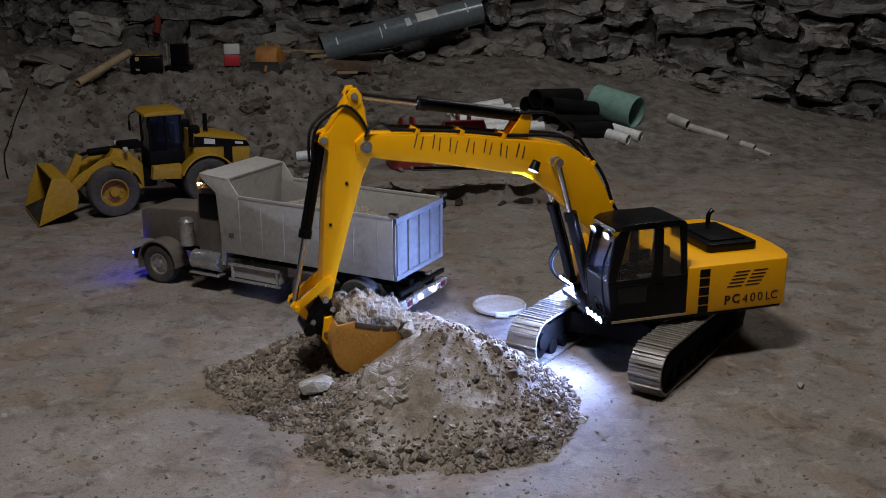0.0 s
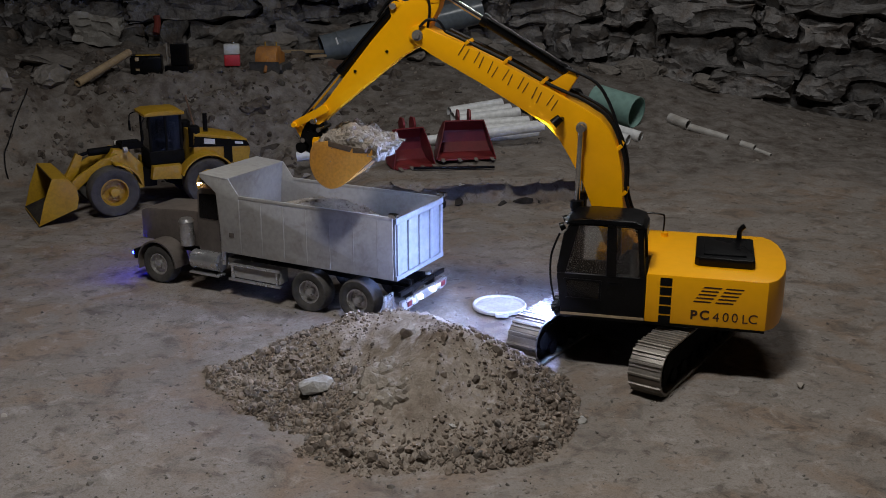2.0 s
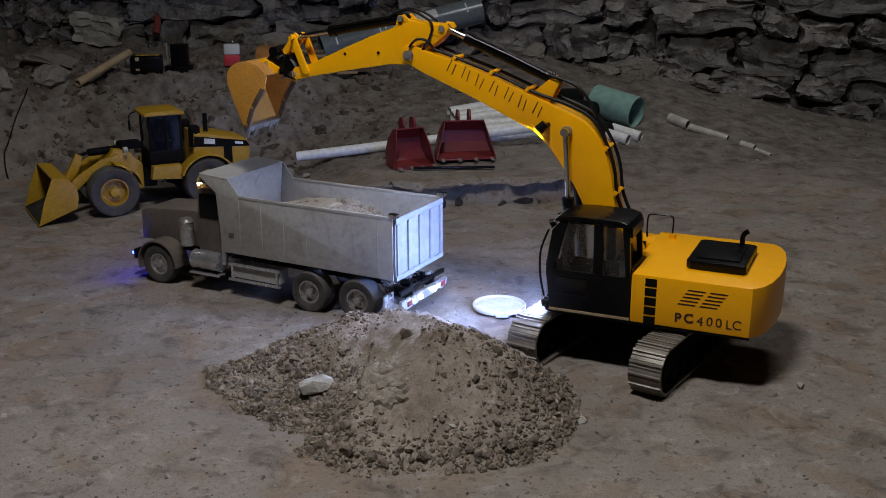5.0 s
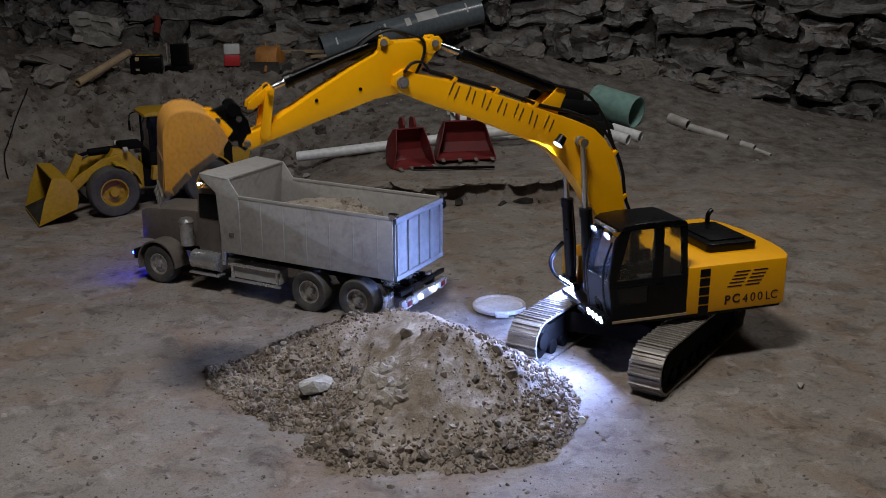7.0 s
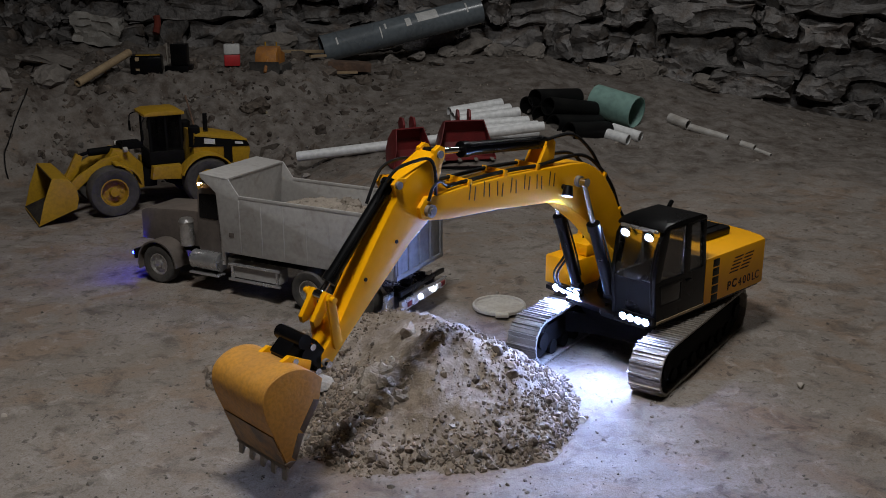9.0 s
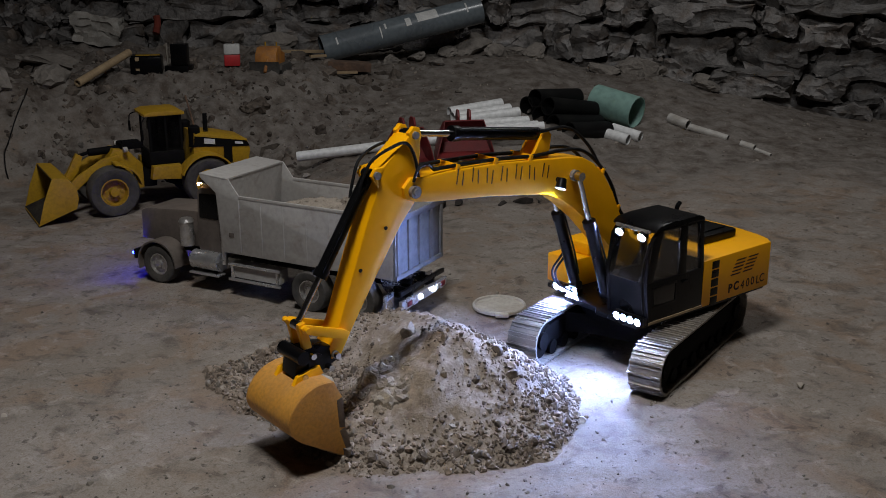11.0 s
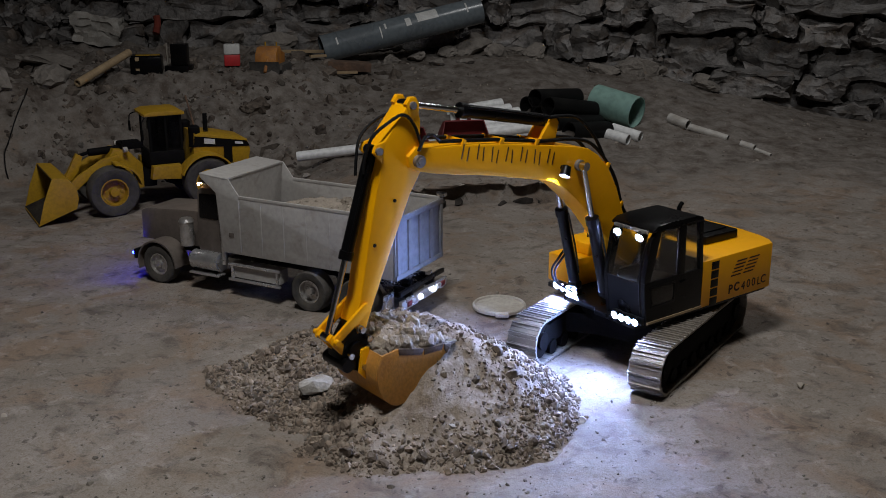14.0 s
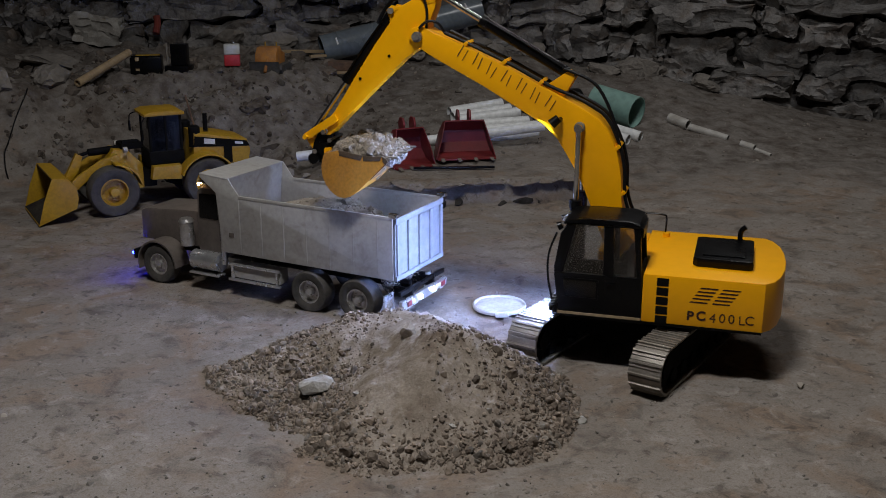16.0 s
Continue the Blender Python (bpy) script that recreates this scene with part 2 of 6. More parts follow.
def prism(bm, outline, y0, y1, bevel=0.0, axis="y"):
    """Extrudes an outline given in (x, z) along y, or given in (x, y) along z."""
    put = (lambda a, b, w: (a, w, b)) if axis == "y" else (lambda a, b, w: (a, b, w))
    lo = [bm.verts.new(put(a, b, y0)) for a, b in outline]
    hi = [bm.verts.new(put(a, b, y1)) for a, b in outline]
    n = len(outline)
    faces = [bm.faces.new(lo), bm.faces.new(hi[::-1])]
    for i in range(n):
        faces.append(bm.faces.new((lo[i], hi[i], hi[(i + 1) % n], lo[(i + 1) % n])))
    bmesh.ops.recalc_face_normals(bm, faces=faces)
    if bevel:
        es = list({e for f in faces[:2] for e in f.edges})
        bmesh.ops.bevel(bm, geom=es, offset=bevel, segments=2, profile=0.6, affect="EDGES")
    return bm


def rod(bm, a, b, r, n=12, r2=None, caps=True):
    """A round bar from a to b."""
    a, b = Vector(a), Vector(b)
    d = b - a
    m = Matrix.Translation((a + b) / 2) @ d.to_track_quat("Z", "Y").to_matrix().to_4x4()
    bmesh.ops.create_cone(bm, cap_ends=caps, segments=n, radius1=r, radius2=r if r2 is None else r2, depth=d.length, matrix=m)
    return bm


def tube(bm, points, r, n=8):
    """A bent hose or rail through points."""
    pts = [Vector(p) for p in points]
    fine = []
    for i in range(len(pts) - 1):
        p0, p1, p2, p3 = pts[max(i - 1, 0)], pts[i], pts[i + 1], pts[min(i + 2, len(pts) - 1)]
        for k in range(5):
            t = k / 5
            fine.append(0.5 * (2 * p1 + (p2 - p0) * t + (2 * p0 - 5 * p1 + 4 * p2 - p3) * t * t + (3 * p1 - p0 - 3 * p2 + p3) * t ** 3))
    fine.append(pts[-1])
    rings = []
    for i, p in enumerate(fine):
        d = (fine[min(i + 1, len(fine) - 1)] - fine[max(i - 1, 0)]).normalized()
        side = d.cross(Vector((0.1, 0.9, 0.2))).normalized()
        up = side.cross(d)
        rings.append([bm.verts.new(p + r * (math.cos(6.28319 * k / n) * side + math.sin(6.28319 * k / n) * up)) for k in range(n)])
    for a, b in zip(rings, rings[1:]):
        for k in range(n):
            bm.faces.new((a[k], a[(k + 1) % n], b[(k + 1) % n], b[k]))
    bm.faces.new(rings[0][::-1])
    bm.faces.new(rings[-1])
    return bm


def lathe(bm, profile, n=32, m=None):
    """Turns a closed (radius, along) profile about the y axis."""
    rings, made = [], []
    for k in range(n):
        a = 2 * math.pi * k / n
        ring = [bm.verts.new((r * math.cos(a), w, r * math.sin(a))) for r, w in profile]
        rings.append(ring)
        made += ring
    q = len(profile)
    for k in range(n):
        a, b = rings[k], rings[(k + 1) % n]
        for i in range(q):
            bm.faces.new((a[i], a[(i + 1) % q], b[(i + 1) % q], b[i]))
    if m is not None:
        bmesh.ops.transform(bm, matrix=m, verts=made)
    return bm


def B():
    return bmesh.new()


def empty(name, m):
    ob = new(name)
    ob.matrix_basis = m
    ob.empty_display_size = 0.05
    return ob


def smooth(a, b, x):
    t = min(max((x - a) / (b - a), 0.0), 1.0)
    return t * t * (3 - 2 * t)


def fbm(x, y, z=0.0, octaves=4):
    return noise.fractal((x, y, z), 1.0, 2.0, octaves)


def mesh_object(name, verts, faces, mat, smooth_faces=True):
    me = bpy.data.meshes.new(name)
    me.from_pydata(verts, [], faces)
    me.materials.append(mat)
    if smooth_faces:
        me.polygons.foreach_set("use_smooth", [True] * len(me.polygons))
    me.update()
    return new(name, me)


def ico(sub):
    bm = bmesh.new()
    bmesh.ops.create_icosphere(bm, subdivisions=sub, radius=1.0)
    v = np.array([x.co[:] for x in bm.verts])
    f = np.array([[x.index for x in p.verts] for p in bm.faces])
    bm.free()
    return v, f


ICO = {1: ico(1), 2: ico(2), 3: ico(3)}
rng = np.random.default_rng(7)


def rock_shape(sub, rough=0.25, flat=0.75):
    v, f = ICO[sub]
    v = v.copy()
    for _ in range(8):
        d = rng.normal(size=3)
        d /= np.linalg.norm(d)
        cut = rng.uniform(0.42, 0.82)
        over = np.maximum(v @ d - cut, 0)
        v -= over[:, None] * d
    v *= 1 + rng.normal(size=(len(v), 1)) * rough * 0.3
    return v * np.array([1.0, rng.uniform(0.65, 1.0), flat * rng.uniform(0.7, 1.1)]), f


SHAPES = {k: [rock_shape(k) for _ in range(9)] for k in (1, 2, 3)}


def scatter(name, places, mat, sub=1):
    """Joins many small stones, (x, y, z, size), into one mesh."""
    vs, fs, off = [], [], 0
    for x, y, z, s in places:
        v, f = SHAPES[sub][rng.integers(9)]
        e = Euler(rng.uniform(0, 6.28, 3)).to_matrix()
        vs.append((v @ np.array(e).T) * s + (x, y, z))
        fs.append(f + off)
        off += len(v)
    return mesh_object(name, np.concatenate(vs).tolist(), np.concatenate(fs).tolist(), mat, False)


# ---- ground ----
def gz(x, y):
    """Height of the dug floor, its ledge and the bank before the wall."""
    left = 1 - smooth(-0.55, -0.12, x)
    right = smooth(0.55, 1.75, x)
    edge = 2.60 + 0.05 * fbm(x * 3, 0.4) + 0.12 * smooth(0.1, 0.5, x)
    ledge = 0.055 * smooth(edge, edge + 0.014, y) * (1 - smooth(0.3, 0.55, x)) * (1 - left)
    mid = ledge + (1 - right) * 0.19 * smooth(2.6, 4.3, y) ** 1.15 + right * 0.03 * smooth(3.2, 4.2, y)
    start = 2.90 + 0.06 * fbm(x * 2.5, 1.7) + 0.14 * smooth(-0.75, -0.4, x) - 0.25 * smooth(-0.95, -1.4, x)
    bank = 0.235 * smooth(start, start + 0.5, y) + 0.02 * smooth(3.3, 4.0, y)
    rough = 0.005 * fbm(x * 5, y * 5, 0, 4) + 0.0034 * fbm(x * 24, y * 24, 3, 4)
    lumpy = (0.034 * fbm(x * 8, y * 8, 5, 6) + 0.016 * fbm(x * 26, y * 26, 8, 4)) * smooth(2.75, 3.0, y) * (0.28 + 0.72 * left)
    return mid * (1 - left) + bank * left + rough + lumpy * (1 - 0.75 * right)


xs = np.concatenate([np.arange(-2.6, -1.5, 0.04), np.arange(-1.5, 1.7, 0.0135), np.arange(1.7, 2.62, 0.04)])
ys = np.concatenate([np.arange(-1.6, 0.9, 0.1), np.arange(0.9, 4.62, 0.0135)])
gv = [(x, y, gz(x, y)) for y in ys for x in xs]
nx = len(xs)
gf = [(j * nx + i, j * nx + i + 1, (j + 1) * nx + i + 1, (j + 1) * nx + i) for j in range(len(ys) - 1) for i in range(nx - 1)]
ground = tagged(mesh_object("ground", gv, gf, SOIL), "dry packed grey-brown earth floor with a rising bank", "ground", kind="structure")


# ---- soil pile ----
def seg(x, y, a, b, slope):
    """Height of a ridge that falls off on both sides of the line from a to b."""
    ax, ay, az = a
    bx, by, bz = b
    dx, dy = bx - ax, by - ay
    t = min(max(((x - ax) * dx + (y - ay) * dy) / (dx * dx + dy * dy), 0), 1)
    d = math.hypot(x - ax - t * dx, y - ay - t * dy)
    return az + t * (bz - az) - slope * (math.sqrt(d * d + 0.0009) - 0.03)


def pz(x, y):
    wx, wy = x + 0.012 * fbm(x * 14, y * 14, 1), y + 0.012 * fbm(x * 14, y * 14, 9)
    h = [seg(wx, wy, (0.012, 1.405, 0.130), (0.026, 1.40, 0.127), 0.98),
         seg(wx, wy, (0.016, 1.43, 0.122), (-0.028, 1.525, 0.099), 0.82),
         seg(wx, wy, (-0.028, 1.525, 0.099), (-0.06, 1.575, 0.082), 0.75),
         seg(wx, wy, (-0.06, 1.575, 0.080), (-0.13, 1.585, 0.078), 0.70),
         seg(wx, wy, (-0.13, 1.585, 0.078), (-0.32, 1.53, 0.024), 0.56),
         seg(wx, wy, (-0.005, 1.39, 0.112), (-0.10, 1.285, 0.042), 0.62),
         seg(wx, wy, (0.0, 1.36, 0.085), (0.03, 1.29, 0.045), 0.75),
         seg(wx, wy, (-0.1, 1.45, 0.028), (-0.3, 1.45, 0.012), 0.35),
         seg(wx, wy, (-0.09, 1.355, 0.046), (-0.2, 1.36, 0.016), 0.42)]
    k = 60.0
    top = math.log(sum(math.exp(k * v) for v in h)) / k - 0.013
    return top + 0.0075 * fbm(x * 22, y * 22, 2, 4) + 0.0045 * max(fbm(x * 60, y * 60, 11, 3), 0) + 0.002 * fbm(x * 130, y * 130, 6, 3)


px_, py_ = np.arange(-0.46, 0.26, 0.0042), np.arange(1.08, 1.76, 0.0042)
pv, keep = [], {}
for j, y in enumerate(py_):
    for i, x in enumerate(px_):
        h = pz(x, y)
        pv.append((x, y, max(h, gz(x, y) - 0.006)))
        keep[i, j] = h > gz(x, y) - 0.004
npx = len(px_)
pf = [(j * npx + i, j * npx + i + 1, (j + 1) * npx + i + 1, (j + 1) * npx + i)
      for j in range(len(py_) - 1) for i in range(npx - 1) if keep[i, j] or keep[i + 1, j + 1] or keep[i + 1, j] or keep[i, j + 1]]
pile = tagged(mesh_object("soil_pile", pv, pf, PILE), "dug pile of brown soil and broken clods on the earth floor", "soil pile")


def clod_field(count, least, mean, most, density):
    """Places for clods on the pile, (x, y, z, size), thinned by density(x, y, height)."""
    found = []
    while len(found) < count:
        x, y = rng.uniform(-0.42, 0.24), rng.uniform(1.1, 1.72)
        h = pz(x, y)
        if h < -0.002 or rng.random() > density(x, y, h):
            continue
        low = 1 - smooth(0.012, 0.06, h)
        s = min(least + rng.exponential(mean) * (1 + 0.6 * low), most)
        found.append((x, y, max(h, gz(x, y)) + s * 0.15, s))
    return found


def clod_cover(x, y, h):
    low = 1 - smooth(0.012, 0.06, h)
    flank = smooth(0.03, 0.1, x) * 0.5 + smooth(-0.1, -0.2, x) * 0.35
    return 0.12 + 0.5 * low + flank + 0.5 * fbm(x * 9, y * 9, 4, 3)


tagged(scatter("clods", clod_field(15000, 0.0008, 0.001, 0.009, clod_cover), CLOD, 1), "loose brown clods and gravel over the pile", "clods", kind="stuff")
tagged(scatter("large_clods", clod_field(520, 0.0035, 0.0018, 0.0105, lambda x, y, h: (clod_cover(x, y, h) - 0.1) * smooth(0.0, 0.012, h)), CLOD, 2), "larger broken brown clods strewn over the pile", "clods", kind="stuff")
tagged(scatter("pale_clods", clod_field(420, 0.0018, 0.0016, 0.008, clod_cover), PEBBLE, 2), "pale grey stones mixed into the pile", "stones", kind="stuff")
peb = []
while len(peb) < 9000:
    x, y = rng.uniform(-1.6, 1.7), 1.0 + 3.1 * rng.random() ** 1.5
    if rng.random() > 0.25 + 0.5 * smooth(2.7, 3.1, y) * smooth(0.6, -0.3, x) + 0.35 * smooth(0.3, 0.0, math.hypot(x + 0.1, y - 1.4) - 0.35):
        continue
    s = 0.0007 + rng.exponential(0.0011) * (1 + 1.4 * smooth(2.7, 3.2, y))
    peb.append((x, y, gz(x, y) - s * 0.1, min(s, 0.02)))
tagged(scatter("pebbles", peb, PEBBLE, 1), "scattered small stones and crumbs on the earth", "pebbles", kind="stuff")


def stone(name, x, y, z, size, mat, label, category="rock", group="", sub=3, stretch=(1, 1, 1)):
    v, f = rock_shape(sub, 0.2)
    ob = mesh_object(name, (v * size * np.array(stretch)).tolist(), f.tolist(), mat, False)
    ob.matrix_basis = pose(x, y, z, rng.uniform(-15, 15), rng.uniform(-15, 15), rng.uniform(0, 360))
    return tagged(ob, label, category, group)


# ---- excavator: joints over time ----
YAW = [(0, 198.3), (0.5, 192.7), (1, 186.3), (1.5, 176.5), (2, 165.8), (2.5, 157.3), (3, 155.9), (4.2, 155.8), (5.0, 156.2), (5.6, 163.5),
       (6.0, 172.5), (6.3, 180.2), (6.5, 185.5), (7, 198.7), (7.5, 209.4), (8, 217.2), (8.5, 222), (9, 223.5), (9.2, 223.4), (10.2, 221),
       (11.3, 218.4), (11.5, 218.2), (12.5, 218), (13.5, 218), (14, 217.6), (14.5, 210.2), (15, 197.3), (15.5, 180.1), (16, 163.6)]
BOOM = [(0, 25.3), (0.5, 32.3), (1, 38.9), (1.5, 44.5), (2, 44.5), (2.5, 40.4), (3, 36.9), (4.2, 36.9), (5.2, 39), (6.3, 42.3), (6.5, 41.9),
        (7, 37.4), (7.5, 30.1), (8, 22.3), (8.5, 19), (9, 19.2), (9.2, 19), (10.2, 19.5), (11.3, 22.0), (11.5, 22.2), (12, 22.7), (12.5, 21.9),
        (13, 21.8), (13.5, 22.6), (14, 26), (14.5, 30.6), (15, 37.9), (15.5, 43), (16, 43.9)]
STICK = [(0, -73.7), (0.5, -69.7), (1, -60.1), (1.5, -49.7), (2, -38.5), (2.5, -34.4), (3, -31.6), (3.5, -23.6), (4, -16.3), (4.2, -14.5),
         (5.2, -10.5), (6.3, -11.2), (6.5, -12.7), (7, -18.7), (7.5, -27.5), (8, -36.7), (8.5, -41.3), (9, -43.9), (9.2, -44.3), (10.2, -50),
         (11.3, -60.5), (11.5, -62.7), (12, -68.4), (12.5, -71.3), (13, -72.6), (13.5, -71.5), (14, -66.4), (14.5, -59.9), (15, -52.4),
         (15.5, -47.4), (16, -44.2)]
BUCKET = [(0, -166), (0.5, -166), (1, -166), (1.5, -167), (2, -169), (2.4, -170), (2.7, -169), (3, -154), (3.2, -139), (3.5, -114), (3.7, -105), (4, -93), (4.2, -87),
          (5.2, -52), (6.3, -26), (6.5, -27.5), (7, -34.7), (7.5, -38.9), (8, -45.6), (8.5, -51.2), (9, -57.6), (9.2, -59), (10.2, -77), (11.3, -103),
          (11.5, -108), (12, -125), (12.5, -134), (13, -143), (13.5, -155), (14, -168), (14.5, -171), (15, -171), (15.5, -172), (16, -172)]
LINK = [(0, 36), (0.5, 32), (1, 26), (1.5, 19), (2, 11), (2.5, 9), (3, 18), (3.5, 38), (4, 48), (4.2, 51), (5.2, 85), (6.3, 112), (7, 118), (8, 125), (9, 126),
        (9.2, 125), (10.2, 100), (11.3, 72), (12, 68), (12.5, 63), (13, 54), (13.5, 43), (14, 30), (14.5, 23), (15, 18), (15.5, 14), (16, 12)]


def curve_at(rows, t):
    """Smooth monotone interpolation through rows of (time, value)."""
    i = max(k for k in range(len(rows) - 1) if rows[k][0] <= t or k == 0)

    def grad(k):
        if k == 0 or k == len(rows) - 1:
            return 0.0 if k == 0 and rows[0][0] == rows[1][0] else ((rows[1][1] - rows[0][1]) / (rows[1][0] - rows[0][0]) if k == 0 else
                                                                  (rows[-1][1] - rows[-2][1]) / (rows[-1][0] - rows[-2][0]))
        a = (rows[k][1] - rows[k - 1][1]) / (rows[k][0] - rows[k - 1][0])
        b = (rows[k + 1][1] - rows[k][1]) / (rows[k + 1][0] - rows[k][0])
        return 0.0 if a * b <= 0 else 2 * a * b / (a + b)
    (t0, v0), (t1, v1) = rows[i], rows[i + 1]
    h = t1 - t0
    u = (t - t0) / h
    return (v0 * (1 + 2 * u) * (1 - u) ** 2 + grad(i) * h * u * (1 - u) ** 2 + v1 * u * u * (3 - 2 * u) + grad(i + 1) * h * u * u * (u - 1))


TRACK_YAW = 236.0
EXCAVATOR = pose(0.3031, 1.6497, 0, 0, 0, TRACK_YAW)
FOOT = Vector((-0.0114, 0, 0.1585))
TIP, LINK_PIN, BUCKET_PIN = 0.505, 0.210, 0.238


def turn(a):
    """Raises the x axis by a degrees in the arm's plane."""
    return pose(0, 0, 0, 0, -a, 0)


def arm(t):
    """Poses of the arm's members at t, in the excavator's space."""
    house = pose(0, 0, 0, 0, 0, curve_at(YAW, t) - TRACK_YAW)
    boom = Matrix.Translation(FOOT) @ turn(curve_at(BOOM, t))
    stick = Matrix.Translation(boom @ Vector((TIP, 0, 0))) @ turn(curve_at(STICK, t))
    bucket = Matrix.Translation(stick @ Vector((BUCKET_PIN, 0, 0))) @ turn(curve_at(BUCKET, t))
    link = stick @ Matrix.Translation((LINK_PIN, 0, 0.004)) @ turn(curve_at(LINK, t))

    def along(a, b):
        d = b - a
        return Matrix.Translation(a) @ turn(math.degrees(math.atan2(d.z, d.x)))
    out = {"house": house, "boom": house @ boom, "stick": house @ stick, "bucket": house @ bucket, "link": house @ link}
    k = link @ Vector((0.06, 0, 0))
    out["tie"] = house @ along(k, bucket @ Vector((-0.012, 0, 0.036)))
    base, end = Vector((0.082, 0, 0.118)), boom @ Vector((0.2155, 0, 0.0912))
    out["lift_barrel"], out["lift_rod"] = house @ along(base, end), house @ along(end, base)
    base, end = boom @ Vector((0.285, 0, 0.134)), stick @ Vector((-0.066, 0, 0.034))
    out["crowd_barrel"], out["crowd_rod"] = house @ along(base, end), house @ along(end, base)
    base = stick @ Vector((0.006, 0, 0.062))
    out["curl_barrel"], out["curl_rod"] = house @ along(base, k), house @ along(k, base)
    return out


# ---- excavator: undercarriage ----
excavator = tagged(empty("excavator", EXCAVATOR), "yellow and black model crawler excavator with lit work lights", "excavator")
MOVING = {}
R_END, HALF = 0.038, 0.157
SHOES = 48
per = 4 * HALF + 2 * math.pi * R_END


def track_point(s):
    s %= per
    if s < 2 * HALF:
        return Vector((-HALF + s, 0, 2 * R_END)), 0.0
    s -= 2 * HALF
    if s < math.pi * R_END:
        a = s / R_END
        return Vector((HALF + R_END * math.sin(a), 0, R_END + R_END * math.cos(a))), math.degrees(a)
    s -= math.pi * R_END
    if s < 2 * HALF:
        return Vector((HALF - s, 0, 0)), 180.0
    a = (s - 2 * HALF) / R_END
    return Vector((-HALF - R_END * math.sin(a), 0, R_END - R_END * math.cos(a))), 180 + math.degrees(a)


shoe_bm = B()
box(shoe_bm, -0.0086, 0.0086, -0.026, 0.026, -0.0045, -0.001, 0.0006)
box(shoe_bm, -0.0078, -0.0048, -0.026, 0.026, -0.0015, 0.0022)
box(shoe_bm, -0.0012, 0.0012, -0.026, 0.026, -0.0015, 0.0008)
finish(shoe_bm)
shoe_mesh = bpy.data.meshes.new("track_shoe")
shoe_bm.to_mesh(shoe_mesh)
shoe_bm.free()
shoe_mesh.materials.append(TRACK)
for side in (0.105, -0.105):
    bm = B()
    prism(bm, [(-0.15, 0.022), (0.15, 0.022), (0.16, 0.04), (0.14, 0.058), (-0.14, 0.058), (-0.16, 0.04)], -0.016, 0.016, 0.003)
    track = part("track", bm, FRAME, excavator, "crawler track with worn steel shoes", pose(-0.0065, side + 0.0167, 0.0025))
    for k in range(7):
        bm = B()
        rod(bm, (-0.12 + 0.04 * k, -0.019, 0.016), (-0.12 + 0.04 * k, 0.019, 0.016), 0.0125, 14)
        part("track_roller", bm, FRAME, track)
    for end, name in ((HALF, "idler_wheel"), (-HALF, "drive_sprocket")):
        bm = B()
        rod(bm, (end, -0.015, R_END), (end, 0.015, R_END), R_END - 0.008, 24)
        rod(bm, (end, -0.021, R_END), (end, 0.021, R_END), 0.014, 16)
        part(name, bm, FRAME, track)
    for k in range(SHOES):
        p, a = track_point(per * k / SHOES)
        shoe = new("track_shoe", shoe_mesh)
        shoe.parent = track
        shoe.matrix_basis = Matrix.Translation(p) @ pose(0, 0, 0, 0, a, 0)
bm = B()
prism(bm, [(-0.075, -0.09), (0.075, -0.09), (0.06, -0.04), (0.06, 0.04), (0.075, 0.09), (-0.075, 0.09), (-0.06, 0.04), (-0.06, -0.04)], 0.03, 0.066, 0.003, "z")
part("undercarriage_frame", bm, FRAME, excavator, "", pose(-0.0065, 0.0167, 0))
bm = B()
rod(bm, (0, 0, 0.06), (0, 0, 0.09), 0.07, 32)
part("swing_ring", bm, FRAME, excavator)

# ---- excavator: house ----
bm = B()
prism(bm, [(-0.222, -0.12), (-0.222, 0.12), (-0.04, 0.122), (0.085, 0.12), (0.1, 0.115), (0.1, 0.03), (0.09, 0.02), (0.09, -0.05), (0.07, -0.055), (0.062, -0.118)],
      0.086, 0.0945, 0.002, "z")
house = part("house", bm, BLACK, excavator, "revolving upper house with black platform")
MOVING["house"] = house
bm = B()
arc = [(-0.222, 0.1275), (-0.235, 0.112), (-0.245, 0.085), (-0.2515, 0.045), (-0.2535, 0.0), (-0.2515, -0.045), (-0.245, -0.085), (-0.235, -0.112), (-0.222, -0.1275)]
prism(bm, [(-0.042, 0.1275)] + arc + [(-0.03, -0.1275), (-0.03, 0.024), (-0.042, 0.028)], 0.0925, 0.1712, 0.0035, "z")
part("engine_body", bm, YELLOW, house, "yellow painted engine housing and counterweight")
bm = B()
box(bm, -0.029, 0.055, -0.1275, -0.065, 0.095, 0.145, 0.004)
box(bm, -0.029, 0.02, -0.1265, -0.066, 0.1455, 0.166, 0.003)
part("tool_box", bm, YELLOW, house)
bm = B()
prism(bm, [(-0.03, 0.0945), (0.03, 0.0945), (0.018, 0.15), (-0.005, 0.178), (-0.026, 0.178)], 0.0265, 0.0335, 0.001)
prism(bm, [(-0.03, 0.0945), (0.03, 0.0945), (0.018, 0.15), (-0.005, 0.178), (-0.026, 0.178)], -0.0335, -0.0265, 0.001)
part("boom_mount", bm, BLACK, house)
bm = B()
prism(bm, [(-0.203, -0.052), (-0.203, 0.068), (-0.198, 0.072), (-0.118, 0.07), (-0.112, 0.064), (-0.112, -0.052), (-0.118, -0.057), (-0.198, -0.057)], 0.1716, 0.186, 0.003, "z")
box(bm, -0.19, -0.125, -0.04, 0.055, 0.1855, 0.1885, 0.001)
part("engine_hood", bm, BLACK, house, "black engine hood")
bm = B()
